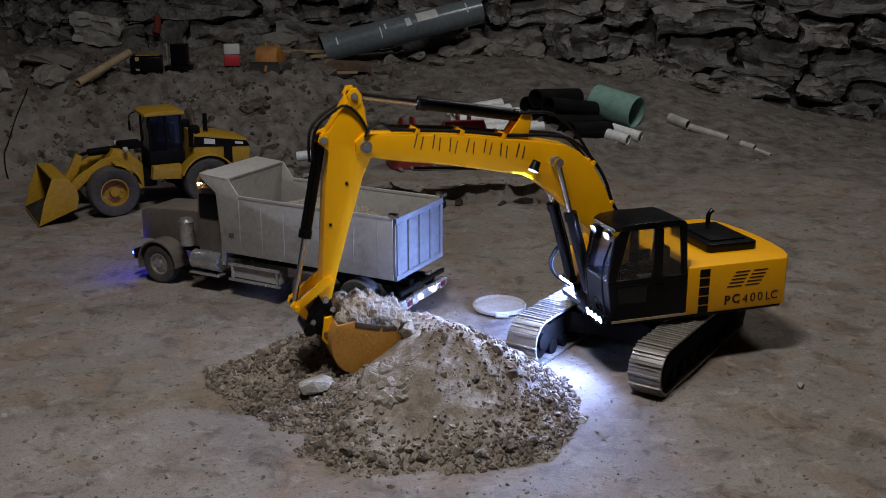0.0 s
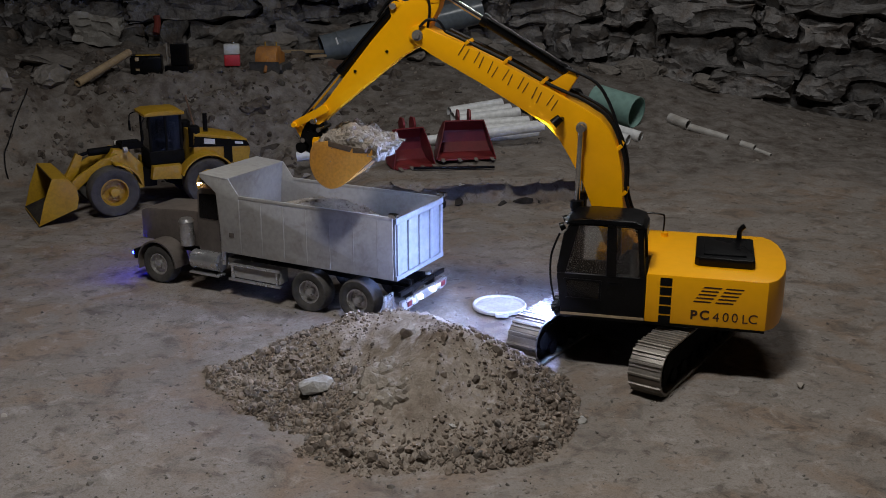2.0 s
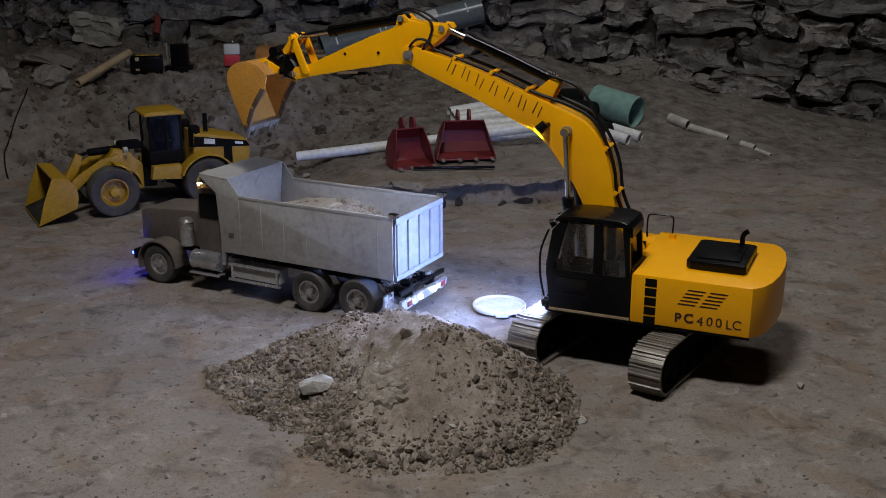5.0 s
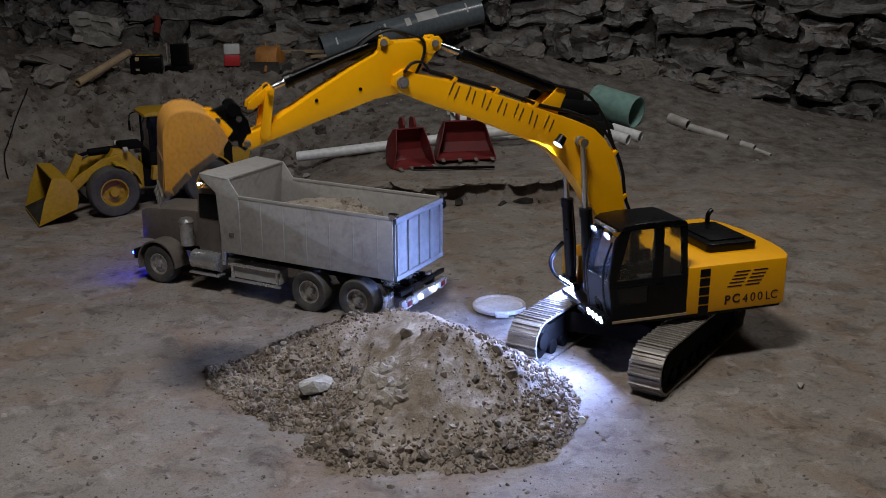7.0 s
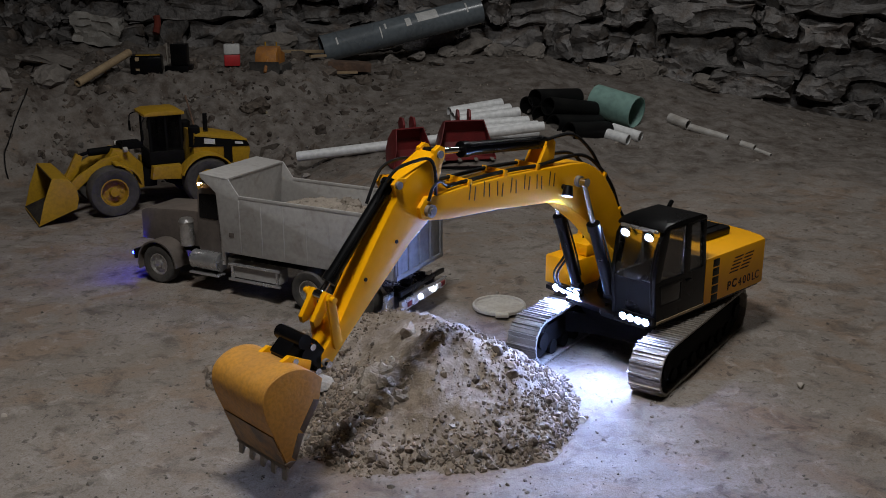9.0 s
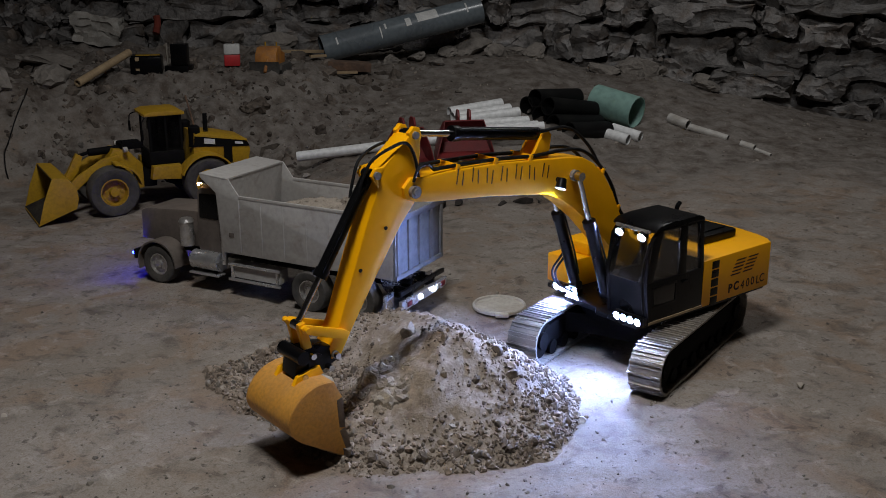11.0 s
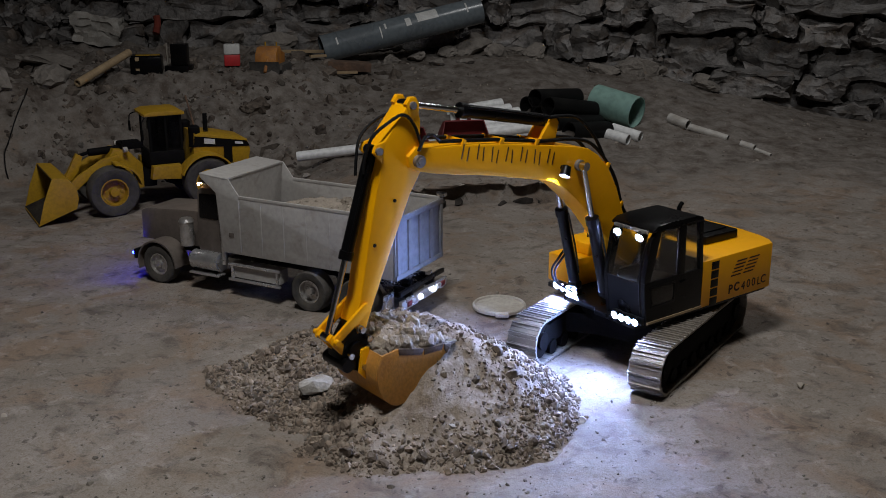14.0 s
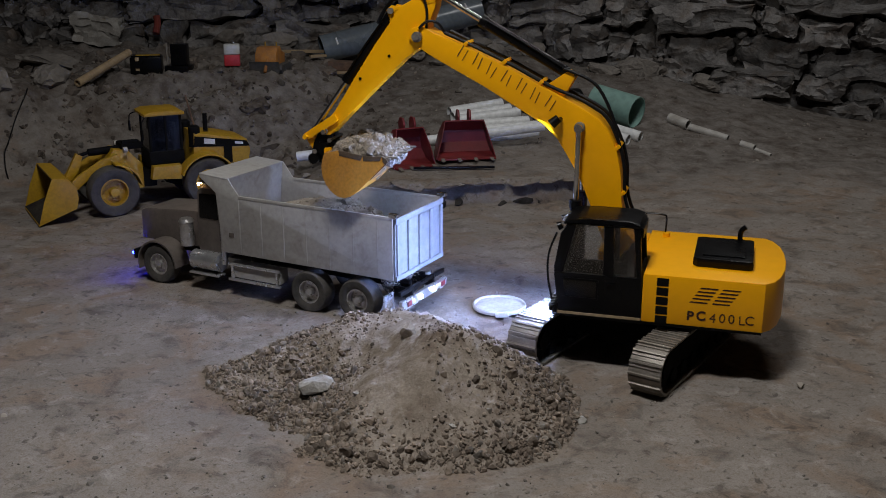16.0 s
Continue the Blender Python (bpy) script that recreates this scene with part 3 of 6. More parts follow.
tube(bm, [(-0.18, -0.042, 0.186), (-0.18, -0.042, 0.2), (-0.183, -0.042, 0.207), (-0.188, -0.042, 0.211)], 0.0042, 10)
part("exhaust_pipe", bm, BLACK, house)
for k in range(5):
    z = 0.1665 - 0.0152 * k
    bm = B()
    box(bm, -0.081, -0.063, 0.1268, 0.1281, z - 0.0128, z, 0.0003)
    part("side_vent", bm, BLACK, house)
for g in (0.0, 0.033):
    for k in range(5):
        z = 0.157 - 0.0058 * k
        bm = B()
        x = -0.129 - g + 0.0035 * k
        prism(bm, [(x, z), (x - 0.026, z), (x - 0.0245, z - 0.0022), (x + 0.0015, z - 0.0022)], 0.1268, 0.1279)
        part("grille_slot", bm, INK, house)


def text_mesh(body, size, mat, parent, m, name="lettering", label="", bold=0.0006):
    cu = bpy.data.curves.new(name, "FONT")
    cu.body, cu.size, cu.extrude, cu.offset, cu.space_character = body, size, 0.0004, bold, 1.0
    ob = bpy.data.objects.new(name, cu)
    scene.collection.objects.link(ob)
    me = bpy.data.meshes.new_from_object(ob.evaluated_get(bpy.context.evaluated_depsgraph_get()))
    bpy.data.objects.remove(ob)
    me.materials.clear()
    me.materials.append(mat)
    o = new(name, me)
    o.parent = parent
    o.matrix_basis = m
    if label:
        o["label"] = label
    return o


FACING_LEFT = Matrix(((-1, 0, 0, 0), (0, 0, 1, 0), (0, 1, 0, 0), (0, 0, 0, 1)))
for k, (ch, w) in enumerate(zip("PC400LC", (0, 0.0145, 0.0335, 0.0475, 0.0615, 0.0765, 0.0855))):
    text_mesh(ch, 0.0205, INK, house, Matrix.Translation((-0.1105 - w, 0.1277, 0.1035 + 0.0008 * math.sin(k * 2.3))) @ FACING_LEFT @ pose(0, 0, 0, 0, 0, 3 * math.sin(k * 1.7)),
              "letter", "hand-painted dark letter", 0.0006 if k < 2 else 0.0)

# cab: posts, panels, roof and panes
for y0, y1 in ((0.1205, 0.128), (0.044, 0.0505)):
    bm = B()
    prism(bm, [(0.088, 0.095), (0.0965, 0.156), (0.0965, 0.162), (-0.04, 0.162), (-0.041, 0.095)], y0, y1, 0.001)
    prism(bm, [(0.0965, 0.1622), (0.097, 0.17), (0.088, 0.226), (0.076, 0.24), (0.064, 0.24), (0.083, 0.1622)], y0, y1, 0.001)
    prism(bm, [(0.004, 0.1622), (0.02, 0.1622), (0.021, 0.24), (0.006, 0.24)], y0, y1, 0.001)
    prism(bm, [(-0.04, 0.1622), (-0.032, 0.1622), (-0.024, 0.24), (-0.034, 0.24)], y0, y1, 0.001)
    part("cab_side", bm, BLACK, house, "black cab side with window openings")
    ym = (y0 + y1) / 2
    bm = B()
    prism(bm, [(0.0202, 0.1624), (0.0828, 0.1624), (0.0638, 0.2385), (0.0212, 0.2385)], ym - 0.0008, ym + 0.0008)
    pane = part("cab_window", bm, GLASS, house)
    pane.visible_shadow = False
    bm = B()
    prism(bm, [(-0.0318, 0.1624), (0.0038, 0.1624), (0.0058, 0.2385), (-0.0242, 0.2385)], ym - 0.0008, ym + 0.0008)
    pane = part("cab_window", bm, GLASS, house)
    pane.visible_shadow = False
bm = B()
prism(bm, [(0.085, 0.2402), (0.083, 0.2445), (0.074, 0.2495), (0.045, 0.252), (-0.018, 0.252), (-0.032, 0.2475), (-0.036, 0.2402)], 0.0425, 0.1295, 0.004)
part("cab_roof", bm, BLACK, house, "black rounded cab roof")
bm = B()
box(bm, -0.04, -0.036, 0.051, 0.12, 0.095, 0.175)
part("cab_back", bm, BLACK, house)
bm = B()
box(bm, -0.0385, -0.033, 0.051, 0.12, 0.225, 0.24)
part("cab_back_rail", bm, BLACK, house)
bm = B()
prism(bm, [(0.0875, 0.096), (0.0965, 0.16), (0.0945, 0.16), (0.0855, 0.096)], 0.051, 0.12)
part("cab_front_panel", bm, BLACK, house)
bm = B()
prism(bm, [(0.0955, 0.1605), (0.0955, 0.17), (0.0845, 0.231), (0.083, 0.231), (0.094, 0.17), (0.094, 0.1605)], 0.051, 0.12)
pane = part("windscreen", bm, GLASS, house, "large tinted windscreen")
pane.visible_shadow = False
bm = B()
box(bm, -0.02, 0.012, 0.055, 0.1, 0.125, 0.145, 0.005)
box(bm, -0.026, -0.014, 0.057, 0.098, 0.145, 0.2, 0.005)
box(bm, -0.02, 0.05, 0.045, 0.11, 0.0955, 0.124, 0.003)
part("seat", bm, RUBBER, house)
# low pane in the cab door, its frame and the door handle
bm = B()
prism(bm, [(0.03, 0.124), (0.078, 0.124), (0.082, 0.151), (0.03, 0.151)], 0.1282, 0.1288, 0.0002)
pane = part("door_pane", bm, DARK_GLASS, house, "small dark pane low in the cab door")
bm = B()
for x0, x1, z0, z1 in ((0.0265, 0.0855, 0.1515, 0.1545), (0.0265, 0.0815, 0.1205, 0.1235), (0.0265, 0.0295, 0.1238, 0.1512)):
    box(bm, x0, x1, 0.1282, 0.1296, z0, z1, 0.0004)
part("door_frame", bm, BLACK, house)
bm = B()
box(bm, 0.001, 0.014, 0.1283, 0.1312, 0.148, 0.151, 0.0006)
part("door_handle", bm, BLACK, house)
bm = B()
tube(bm, [(0.099, 0.126, 0.115), (0.106, 0.127, 0.15), (0.106, 0.127, 0.19), (0.094, 0.126, 0.226)], 0.0018)
part("grab_rail", bm, BLACK, house)
bm = B()
tube(bm, [(-0.055, -0.1, 0.171), (-0.056, -0.1, 0.2), (-0.05, -0.1, 0.207), (-0.02, -0.1, 0.207), (-0.012, -0.1, 0.2), (-0.012, -0.1, 0.166)], 0.0016)
part("handrail", bm, BLACK, house)
for y in (-0.05, -0.043):
    bm = B()
    tube(bm, [(0.078, y + 0.004, 0.1), (0.098, y - 0.012, 0.115), (0.11, y - 0.01, 0.14), (0.108, y + 0.004, 0.165), (0.095, y + 0.006, 0.18)], 0.002)
    part("hose", bm, HOSE, house)
bm = B()
rod(bm, (-0.058, -0.09, 0.171), (-0.058, -0.09, 0.178), 0.006, 14)
part("filler_cap", bm, YELLOW, house)
bm = B()
prism(bm, [(0.089, 0.0945), (0.089, 0.0985), (-0.041, 0.0985), (-0.041, 0.0945)], 0.1285, 0.1297)
part("sill_trim", bm, WOOD, house, "thin tan sill strip")


def lamp_can(parent, p, direction, r, depth, glow_mat, name="work_light", sunk=0.3):
    """A short black can with a glowing lens set a little inside."""
    p, d = Vector(p), Vector(direction).normalized()
    bm = B()
    bmesh.ops.create_cone(bm, cap_ends=False, segments=16, radius1=r * 0.8, radius2=r, depth=depth,
                          matrix=Matrix.Translation(p) @ d.to_track_quat("Z", "Y").to_matrix().to_4x4())
    rod(bm, p - d * depth * 0.5, p - d * depth * 0.62, r * 0.8, 16)
    part(name, bm, BLACK, parent)
    bm = B()
    rod(bm, p - d * depth * sunk, p - d * depth * (sunk - 0.1), r * 0.8, 16)
    part("lens", bm, glow_mat, parent, "glowing light lens")


bm = B()
box(bm, 0.0845, 0.0885, 0.052, 0.121, 0.2375, 0.2425, 0.001)
part("visor_strip", bm, POLISH, house, "bright metal strip over the windscreen")
for y in (0.066, 0.11):
    lamp_can(house, (0.0925, y, 0.2325), (0.9, 0.14, -0.42), 0.0072, 0.007, LED_CAB)
for y0, x in ((0.073, 0.099), (-0.087, 0.072)):
    bm = B()
    box(bm, x - 0.008, x - 0.0015, y0 - 0.006, y0 + 0.054, 0.094, 0.106, 0.001)
    part("light_bar", bm, BLACK, house)
    for k in range(4):
        lamp_can(house, (x + 0.001, y0 + 0.003 + 0.014 * k, 0.1), (0.975, 0, -0.22), 0.0068, 0.007, LED, sunk=-0.3)

# ---- excavator: boom ----
BOOM_OUT = [(-0.018, -0.012), (-0.016, 0.014), (0.0, 0.022), (0.04, 0.028), (0.08, 0.055), (0.116, 0.087), (0.15, 0.109), (0.18, 0.119), (0.205, 0.121), (0.235, 0.114),
            (0.28, 0.1), (0.371, 0.071), (0.451, 0.041), (0.49, 0.024), (0.515, 0.016), (0.522, 0.0), (0.514, -0.013), (0.495, -0.0125), (0.465, -0.006), (0.372, 0.022),
            (0.257, 0.051), (0.225, 0.05), (0.195, 0.043), (0.15, 0.03), (0.1, 0.009), (0.05, -0.014), (0.01, -0.022)]
bm = B()
prism(bm, BOOM_OUT, -0.0235, 0.0235, 0.003)
boom = part("boom", bm, YELLOW, excavator, "bent yellow boom")
MOVING["boom"] = boom
for p in ((0.0, 0.0), (TIP, 0.0), (0.2155, 0.0912)):
    bm = B()
    rod(bm, (p[0], -0.03, p[1]), (p[0], 0.03, p[1]), 0.0085, 18)
    rod(bm, (p[0], -0.0325, p[1]), (p[0], 0.0325, p[1]), 0.005, 14)
    part("pivot_pin", bm, TRACK, boom)
bm = B()
for y in (0.012, -0.012):
    prism(bm, [(0.268, 0.101), (0.277, 0.137), (0.285, 0.141), (0.293, 0.137), (0.302, 0.092)], y - 0.003, y + 0.003, 0.001)
part("cylinder_lug", bm, YELLOW, boom)
for k, w in enumerate((0.020, 0.021, 0.025, 0.020, 0.018, 0.019, 0.018)):
    x = 0.438 - 0.0262 * k
    zc = 0.036 + (0.438 - x) * 0.3 + 0.0015 * math.sin(k * 2.1)
    for dx, tilt, ln in ((0.0, 5 - 4 * (k % 3), 0.021), (0.0105, 4 - 7 * (k % 2), 0.0195)):
        bm = B()
        box(bm, -0.0007, 0.0007, 0.0233, 0.0242, -ln / 2, ln / 2)
        part("lettering_bar", bm, INK, boom, "dark painted lettering stroke", pose(x - dx, 0, zc) @ turn(-17 + tilt))
lamp_can(boom, (0.25, 0.0375, 0.071), (0.05, 0.2, -0.98), 0.0085, 0.014, LED_BOOM, sunk=0.12)
bm = B()
rod(bm, (0.246, 0.0232, 0.077), (0.247, 0.035, 0.076), 0.004, 10)
part("lamp_bracket", bm, BLACK, boom)
for y in (0.0245, -0.0245):
    bm = B()
    tube(bm, [(0.02, y * 0.7, 0.035), (0.08, y * 0.75, 0.062), (0.118, y * 0.75, 0.096), (0.155, y * 0.7, 0.118), (0.2, y * 0.6, 0.131), (0.245, y * 0.6, 0.121), (0.3, y * 0.7, 0.099),
              (0.371, y * 0.7, 0.0765), (0.451, y * 0.7, 0.0465), (0.478, y * 0.75, 0.036)], 0.0028)
    part("hydraulic_line", bm, HOSE, boom)
for x, z in ((0.09, 0.066), (0.15, 0.111), (0.31, 0.0935), (0.375, 0.0725), (0.44, 0.0475)):
    bm = B()
    box(bm, x - 0.003, x + 0.003, -0.0225, 0.0225, z - 0.004, z + 0.0055, 0.001)
    part("pipe_clamp", bm, YELLOW, boom)
bm = B()
tube(bm, [(0.478, 0.018, 0.036), (0.496, 0.022, 0.04), (0.51, 0.026, 0.03), (0.512, 0.026, 0.012)], 0.0022)
part("hose", bm, HOSE, boom)
bm = B()
tube(bm, [(0.3, 0.016, 0.136), (0.25, 0.018, 0.155), (0.2, 0.018, 0.143), (0.16, 0.016, 0.121)], 0.0026)
part("hose", bm, HOSE, boom)

# ---- excavator: stick ----
bm = B()
prism(bm, [(-0.071, 0.031), (-0.066, 0.04), (-0.044, 0.046), (-0.018, 0.054), (0.004, 0.061), (0.012, 0.058), (0.022, 0.05), (0.07, 0.042), (0.121, 0.031), (0.2, 0.013), (0.234, 0.011), (0.246, 0.0),
           (0.236, -0.011), (0.2, -0.0095), (0.124, -0.009), (0.045, -0.01), (0.012, -0.015), (-0.008, -0.013), (-0.026, 0.002), (-0.052, 0.013), (-0.067, 0.024)], -0.0175, 0.0175, 0.0025)
stick = part("stick", bm, YELLOW, excavator, "tapered yellow dipper stick")
MOVING["stick"] = stick
for y in (0.0145, -0.0145):
    bm = B()
    prism(bm, [(-0.071, 0.024), (-0.078, 0.033), (-0.075, 0.041), (-0.064, 0.044), (-0.045, 0.028), (-0.058, 0.02)], y - 0.004, y + 0.004, 0.0008)
    part("stick_lug", bm, YELLOW, stick)
    bm = B()
    prism(bm, [(-0.01, 0.055), (0.0, 0.068), (0.011, 0.068), (0.019, 0.05)], y - 0.003, y + 0.003, 0.0008)
    part("stick_lug", bm, YELLOW, stick)
for p in ((-0.066, 0.034), (0.006, 0.062), (BUCKET_PIN, 0.0), (LINK_PIN, 0.004)):
    bm = B()
    rod(bm, (p[0], -0.0215, p[1]), (p[0], 0.0215, p[1]), 0.0052, 16)
    part("pivot_pin", bm, TRACK, stick)
bm = B()
tube(bm, [(-0.02, 0.0205, 0.0), (-0.042, 0.0205, 0.022), (-0.05, 0.02, 0.044), (-0.034, 0.016, 0.06), (-0.008, 0.011, 0.074), (0.02, 0.008, 0.072), (0.04, 0.007, 0.066)], 0.0022)
part("hose", bm, HOSE, stick)
bm = B()
tube(bm, [(-0.03, -0.0205, 0.01), (-0.048, -0.0205, 0.035), (-0.03, -0.018, 0.06), (-0.004, -0.013, 0.076), (0.022, -0.009, 0.074), (0.045, -0.008, 0.067)], 0.0022)
part("hose", bm, HOSE, stick)
for x, z in ((0.125, 0.02), (0.06, 0.012)):
    bm = B()
    rod(bm, (x, 0.0173, z), (x, 0.0187, z), 0.0026, 12)
    part("grease_point", bm, BLACK, stick)

# ---- excavator: linkage and cylinders ----
PAIRED = []
for y in (0.0205, -0.0205):
    bm = B()
    prism(bm, [(-0.007, -0.005), (-0.007, 0.005), (0.0, 0.007), (0.06, 0.006), (0.067, 0.0), (0.06, -0.006), (0.0, -0.007)], y - 0.0025, y + 0.0025, 0.001)
    PAIRED.append(("link", part("side_link", bm, YELLOW, excavator)))
bm = B()
for y in (0.012, -0.012):
    prism(bm, [(-0.006, -0.005), (-0.006, 0.005), (0.0, 0.006), (0.034, 0.006), (0.04, 0.0), (0.034, -0.006), (0.0, -0.006)], y - 0.004, y + 0.004, 0.001)
rod(bm, (0, -0.03, 0), (0, 0.03, 0), 0.004, 12)
MOVING["tie"] = part("tie_link", bm, YELLOW, excavator)


def cylinder(key, lengths, radius, ys_):
    barrel_len, rod_len = lengths
    for kind, mat, ln in (("barrel", BLACK, barrel_len), ("rod", STEEL, rod_len)):
        for y in ys_:
            bm = B()
            if kind == "barrel":
                rod(bm, (0.006, y, 0), (ln, y, 0), radius, 18)
                rod(bm, (ln - 0.012, y, 0), (ln, y, 0), radius * 1.18, 18)
                rod(bm, (0, y - radius, 0), (0, y + radius, 0), radius * 0.8, 14)
                tube(bm, [(0.02, y + radius, radius * 0.5), (ln * 0.5, y + radius * 1.1, radius * 0.7), (ln - 0.008, y + radius, radius * 0.6)], 0.0016)
            else:
                rod(bm, (0, y, 0), (ln, y, 0), radius * 0.5, 14)
                rod(bm, (0, y - radius * 0.9, 0), (0, y + radius * 0.9, 0), radius * 0.75, 14)
            PAIRED.append((key + "_" + kind, part("cylinder_" + kind, bm, mat, excavator, "black hydraulic cylinder" if kind == "barrel" else "chrome piston rod")))


cylinder("lift", (0.138, 0.14), 0.009, (0.034, -0.034))
cylinder("crowd", (0.172, 0.135), 0.0095, (0.0,))
cylinder("curl", (0.15, 0.135), 0.0085, (0.0,))

# ---- excavator: bucket ----
BACK = [(0.021, 0.012), (0.018, 0.03), (0.021, 0.05), (0.031, 0.068), (0.046, 0.08), (0.062, 0.0835), (0.08, 0.075), (0.097, 0.055), (0.115, 0.03), (0.135, 0.003)]
HW = 0.052
BACK = [tuple(0.5 * (2 * q[1][c] + (q[2][c] - q[0][c]) * u + (2 * q[0][c] - 5 * q[1][c] + 4 * q[2][c] - q[3][c]) * u * u
                     + (3 * q[1][c] - q[0][c] - 3 * q[2][c] + q[3][c]) * u ** 3) for c in (0, 1))
        for q in [[BACK[min(max(i + n, 0), len(BACK) - 1)] for n in (-1, 0, 1, 2)] for i in range(len(BACK) - 1)] for u in (0, 0.25, 0.5, 0.75)] + [BACK[-1]]
bm = B()
inner = []
for i, (x, z) in enumerate(BACK):
    a, b = BACK[max(i - 1, 0)], BACK[min(i + 1, len(BACK) - 1)]
    tx, tz = b[0] - a[0], b[1] - a[1]
    ln = math.hypot(tx, tz)
    inner.append((x + tz / ln * 0.003, z - tx / ln * 0.003))
prism(bm, BACK + inner[::-1], -HW, HW)
bucket = part("bucket", bm, BUCKET_PAINT, excavator, "worn orange-yellow digging bucket with teeth")
MOVING["bucket"] = bucket
for y in (HW + 0.0002, -HW - 0.0032):
    bm = B()
    prism(bm, BACK + [(0.124, -0.002), (0.09, 0.004), (0.045, 0.003)], y, y + 0.003, 0.0006)
    part("side_plate", bm, BUCKET_PAINT, bucket)
    for a0, a1 in (((0.135, 0.003), (0.124, -0.0022)), ((0.124, -0.0022), (0.09, 0.0038)), ((0.09, 0.0038), (0.046, 0.0028))):
        bm = B()
        prism(bm, [(a0[0], a0[1] - 0.0005), (a1[0], a1[1] - 0.0005), (a1[0] + 0.002, a1[1] + 0.0085), (a0[0] - 0.003, a0[1] + 0.0085)], y - 0.0006, y + 0.0036, 0.0004)
        part("side_cutter", bm, WORN, bucket, "scraped bare side edge")
# part wear, mostly the shade of the downward face put into colour
bm = B()
prism(bm, [(0.1055, 0.0433), (0.1352, 0.0035), (0.1362, 0.0043), (0.1066, 0.044)], -HW - 0.001, HW + 0.001)
part("wear_plate", bm, SHADED_SCRAPED, bucket, "scraped plate, darkened for the shade on the bucket's underside")
bm = B()
box(bm, 0.126, 0.139, -HW - 0.001, HW + 0.001, -0.002, 0.0055, 0.001, None)
part("cutting_edge", bm, TRACK, bucket)
for k in range(5):
    bm = B()
    y = -0.047 + 0.0235 * k
    prism(bm, [(0.132, -0.003), (0.132, 0.006), (0.151, -0.004), (0.15, -0.006)], y - 0.0045, y + 0.0045, 0.0008)
    part("tooth", bm, TRACK, bucket)
for y in (0.022, -0.022):
    bm = B()
    prism(bm, [(0.008, 0.012), (0.012, 0.046), (0.028, 0.058), (0.036, 0.066), (0.03, 0.05), (0.022, 0.02), (0.02, 0.008)], y - 0.0035, y + 0.0035, 0.001)
    part("bucket_ear", bm, YELLOW, bucket)
bm = B()
prism(bm, [(-0.009, -0.007), (-0.021, 0.024), (-0.022, 0.044), (-0.012, 0.056), (0.012, 0.062), (0.021, 0.05), (0.018, 0.02), (0.009, -0.008)], -0.0165, 0.0165, 0.003)
part("quick_coupler", bm, BLACK, bucket, "black tilting quick coupler")
bm = B()
rod(bm, (-0.014, -0.026, 0.05), (-0.014, 0.026, 0.05), 0.0095, 16)
part("tilt_cylinder", bm, BLACK, bucket)
bm = B()
rod(bm, (0.0, 0.0165, 0.03), (0.0, 0.021, 0.03), 0.012, 18)
part("coupler_cover", bm, BLACK, bucket)
for p in ((0.0, 0.0), (-0.012, 0.036), (0.012, 0.052), (0.013, 0.012)):
    bm = B()
    rod(bm, (p[0], -0.0275, p[1]), (p[0], 0.0275, p[1]), 0.0042, 12)
    part("coupler_pin", bm, STEEL, bucket)

# the shell hangs a little below the coupler
HANG = pose(-0.004, 0, 0.016)
bucket.data.transform(HANG)
for ob in bucket.children:
    if ob.name.split(".")[0] in ("side_plate", "side_cutter", "wear_plate", "cutting_edge", "tooth", "bucket_ear"):
        ob.matrix_basis = HANG

# ---- dump truck ----
TRUCK = pose(-0.046, 1.797, 0, 0, 0, 152.3)
truck = tagged(empty("dump_truck", TRUCK), "grey model dump truck with dull metal bed and chrome trim", "dump truck")
HY = 0.0877


def slab(name, outline, y0, y1, mat, parent, label="", bevel=0.001):
    bm = B()
    prism(bm, outline, y0, y1, bevel)
    return part(name, bm, mat, parent, label)


bed = slab("bed_floor", [(0.0, 0.089), (0.372, 0.089), (0.372, 0.094), (0.0, 0.094)], -HY + 0.003, HY - 0.003, ALU, truck, "dull metal bed floor")
SIDE_OUT = [(0.0, 0.0905), (0.374, 0.0905), (0.384, 0.205), (0.42, 0.231), (0.42, 0.2385), (0.354, 0.2345), (0.328, 0.2012), (0.0, 0.2005)]
for y0 in (HY - 0.003, -HY):
    slab("bed_side", SIDE_OUT, y0, y0 + 0.003, ALU, truck, "dull metal bed side with dust streaks", 0.0006)
    bm = B()
    box(bm, 0.0, 0.33, y0 - 0.0008, y0 + 0.0038, 0.1985, 0.2045, 0.001)
    part("top_rail", bm, ALU, truck)
    for k in range(7):
        bm = B()
        box(bm, 0.03 + 0.05 * k, 0.0325 + 0.05 * k, y0 - 0.0006 if y0 < 0 else y0 + 0.0031, y0 - 0.0001 if y0 < 0 else y0 + 0.0036, 0.094, 0.197, 0.0002)
        part("side_rib", bm, ALU, truck)
slab("headboard", [(0.366, 0.0945), (0.371, 0.0945), (0.36, 0.2335), (0.355, 0.2335)], -HY + 0.0032, HY - 0.0032, ALU, truck,
     "sloped metal headboard")
slab("cab_shield", [(0.354, 0.2350), (0.421, 0.2390), (0.421, 0.2360), (0.354, 0.2320)], -HY - 0.0005, HY + 0.0005, ALU, truck, "metal shield over the cab", 0.0008)
bm = B()
box(bm, -0.0045, -0.0005, -HY + 0.001, HY - 0.001, 0.0895, 0.2005, 0.001)
box(bm, -0.0075, -0.0042, -HY + 0.001, HY - 0.001, 0.192, 0.203, 0.0012)
box(bm, -0.0075, -0.0042, -HY + 0.001, HY - 0.001, 0.0895, 0.098, 0.0012)
part("tailgate", bm, GATE, truck, "ribbed metal tailgate")
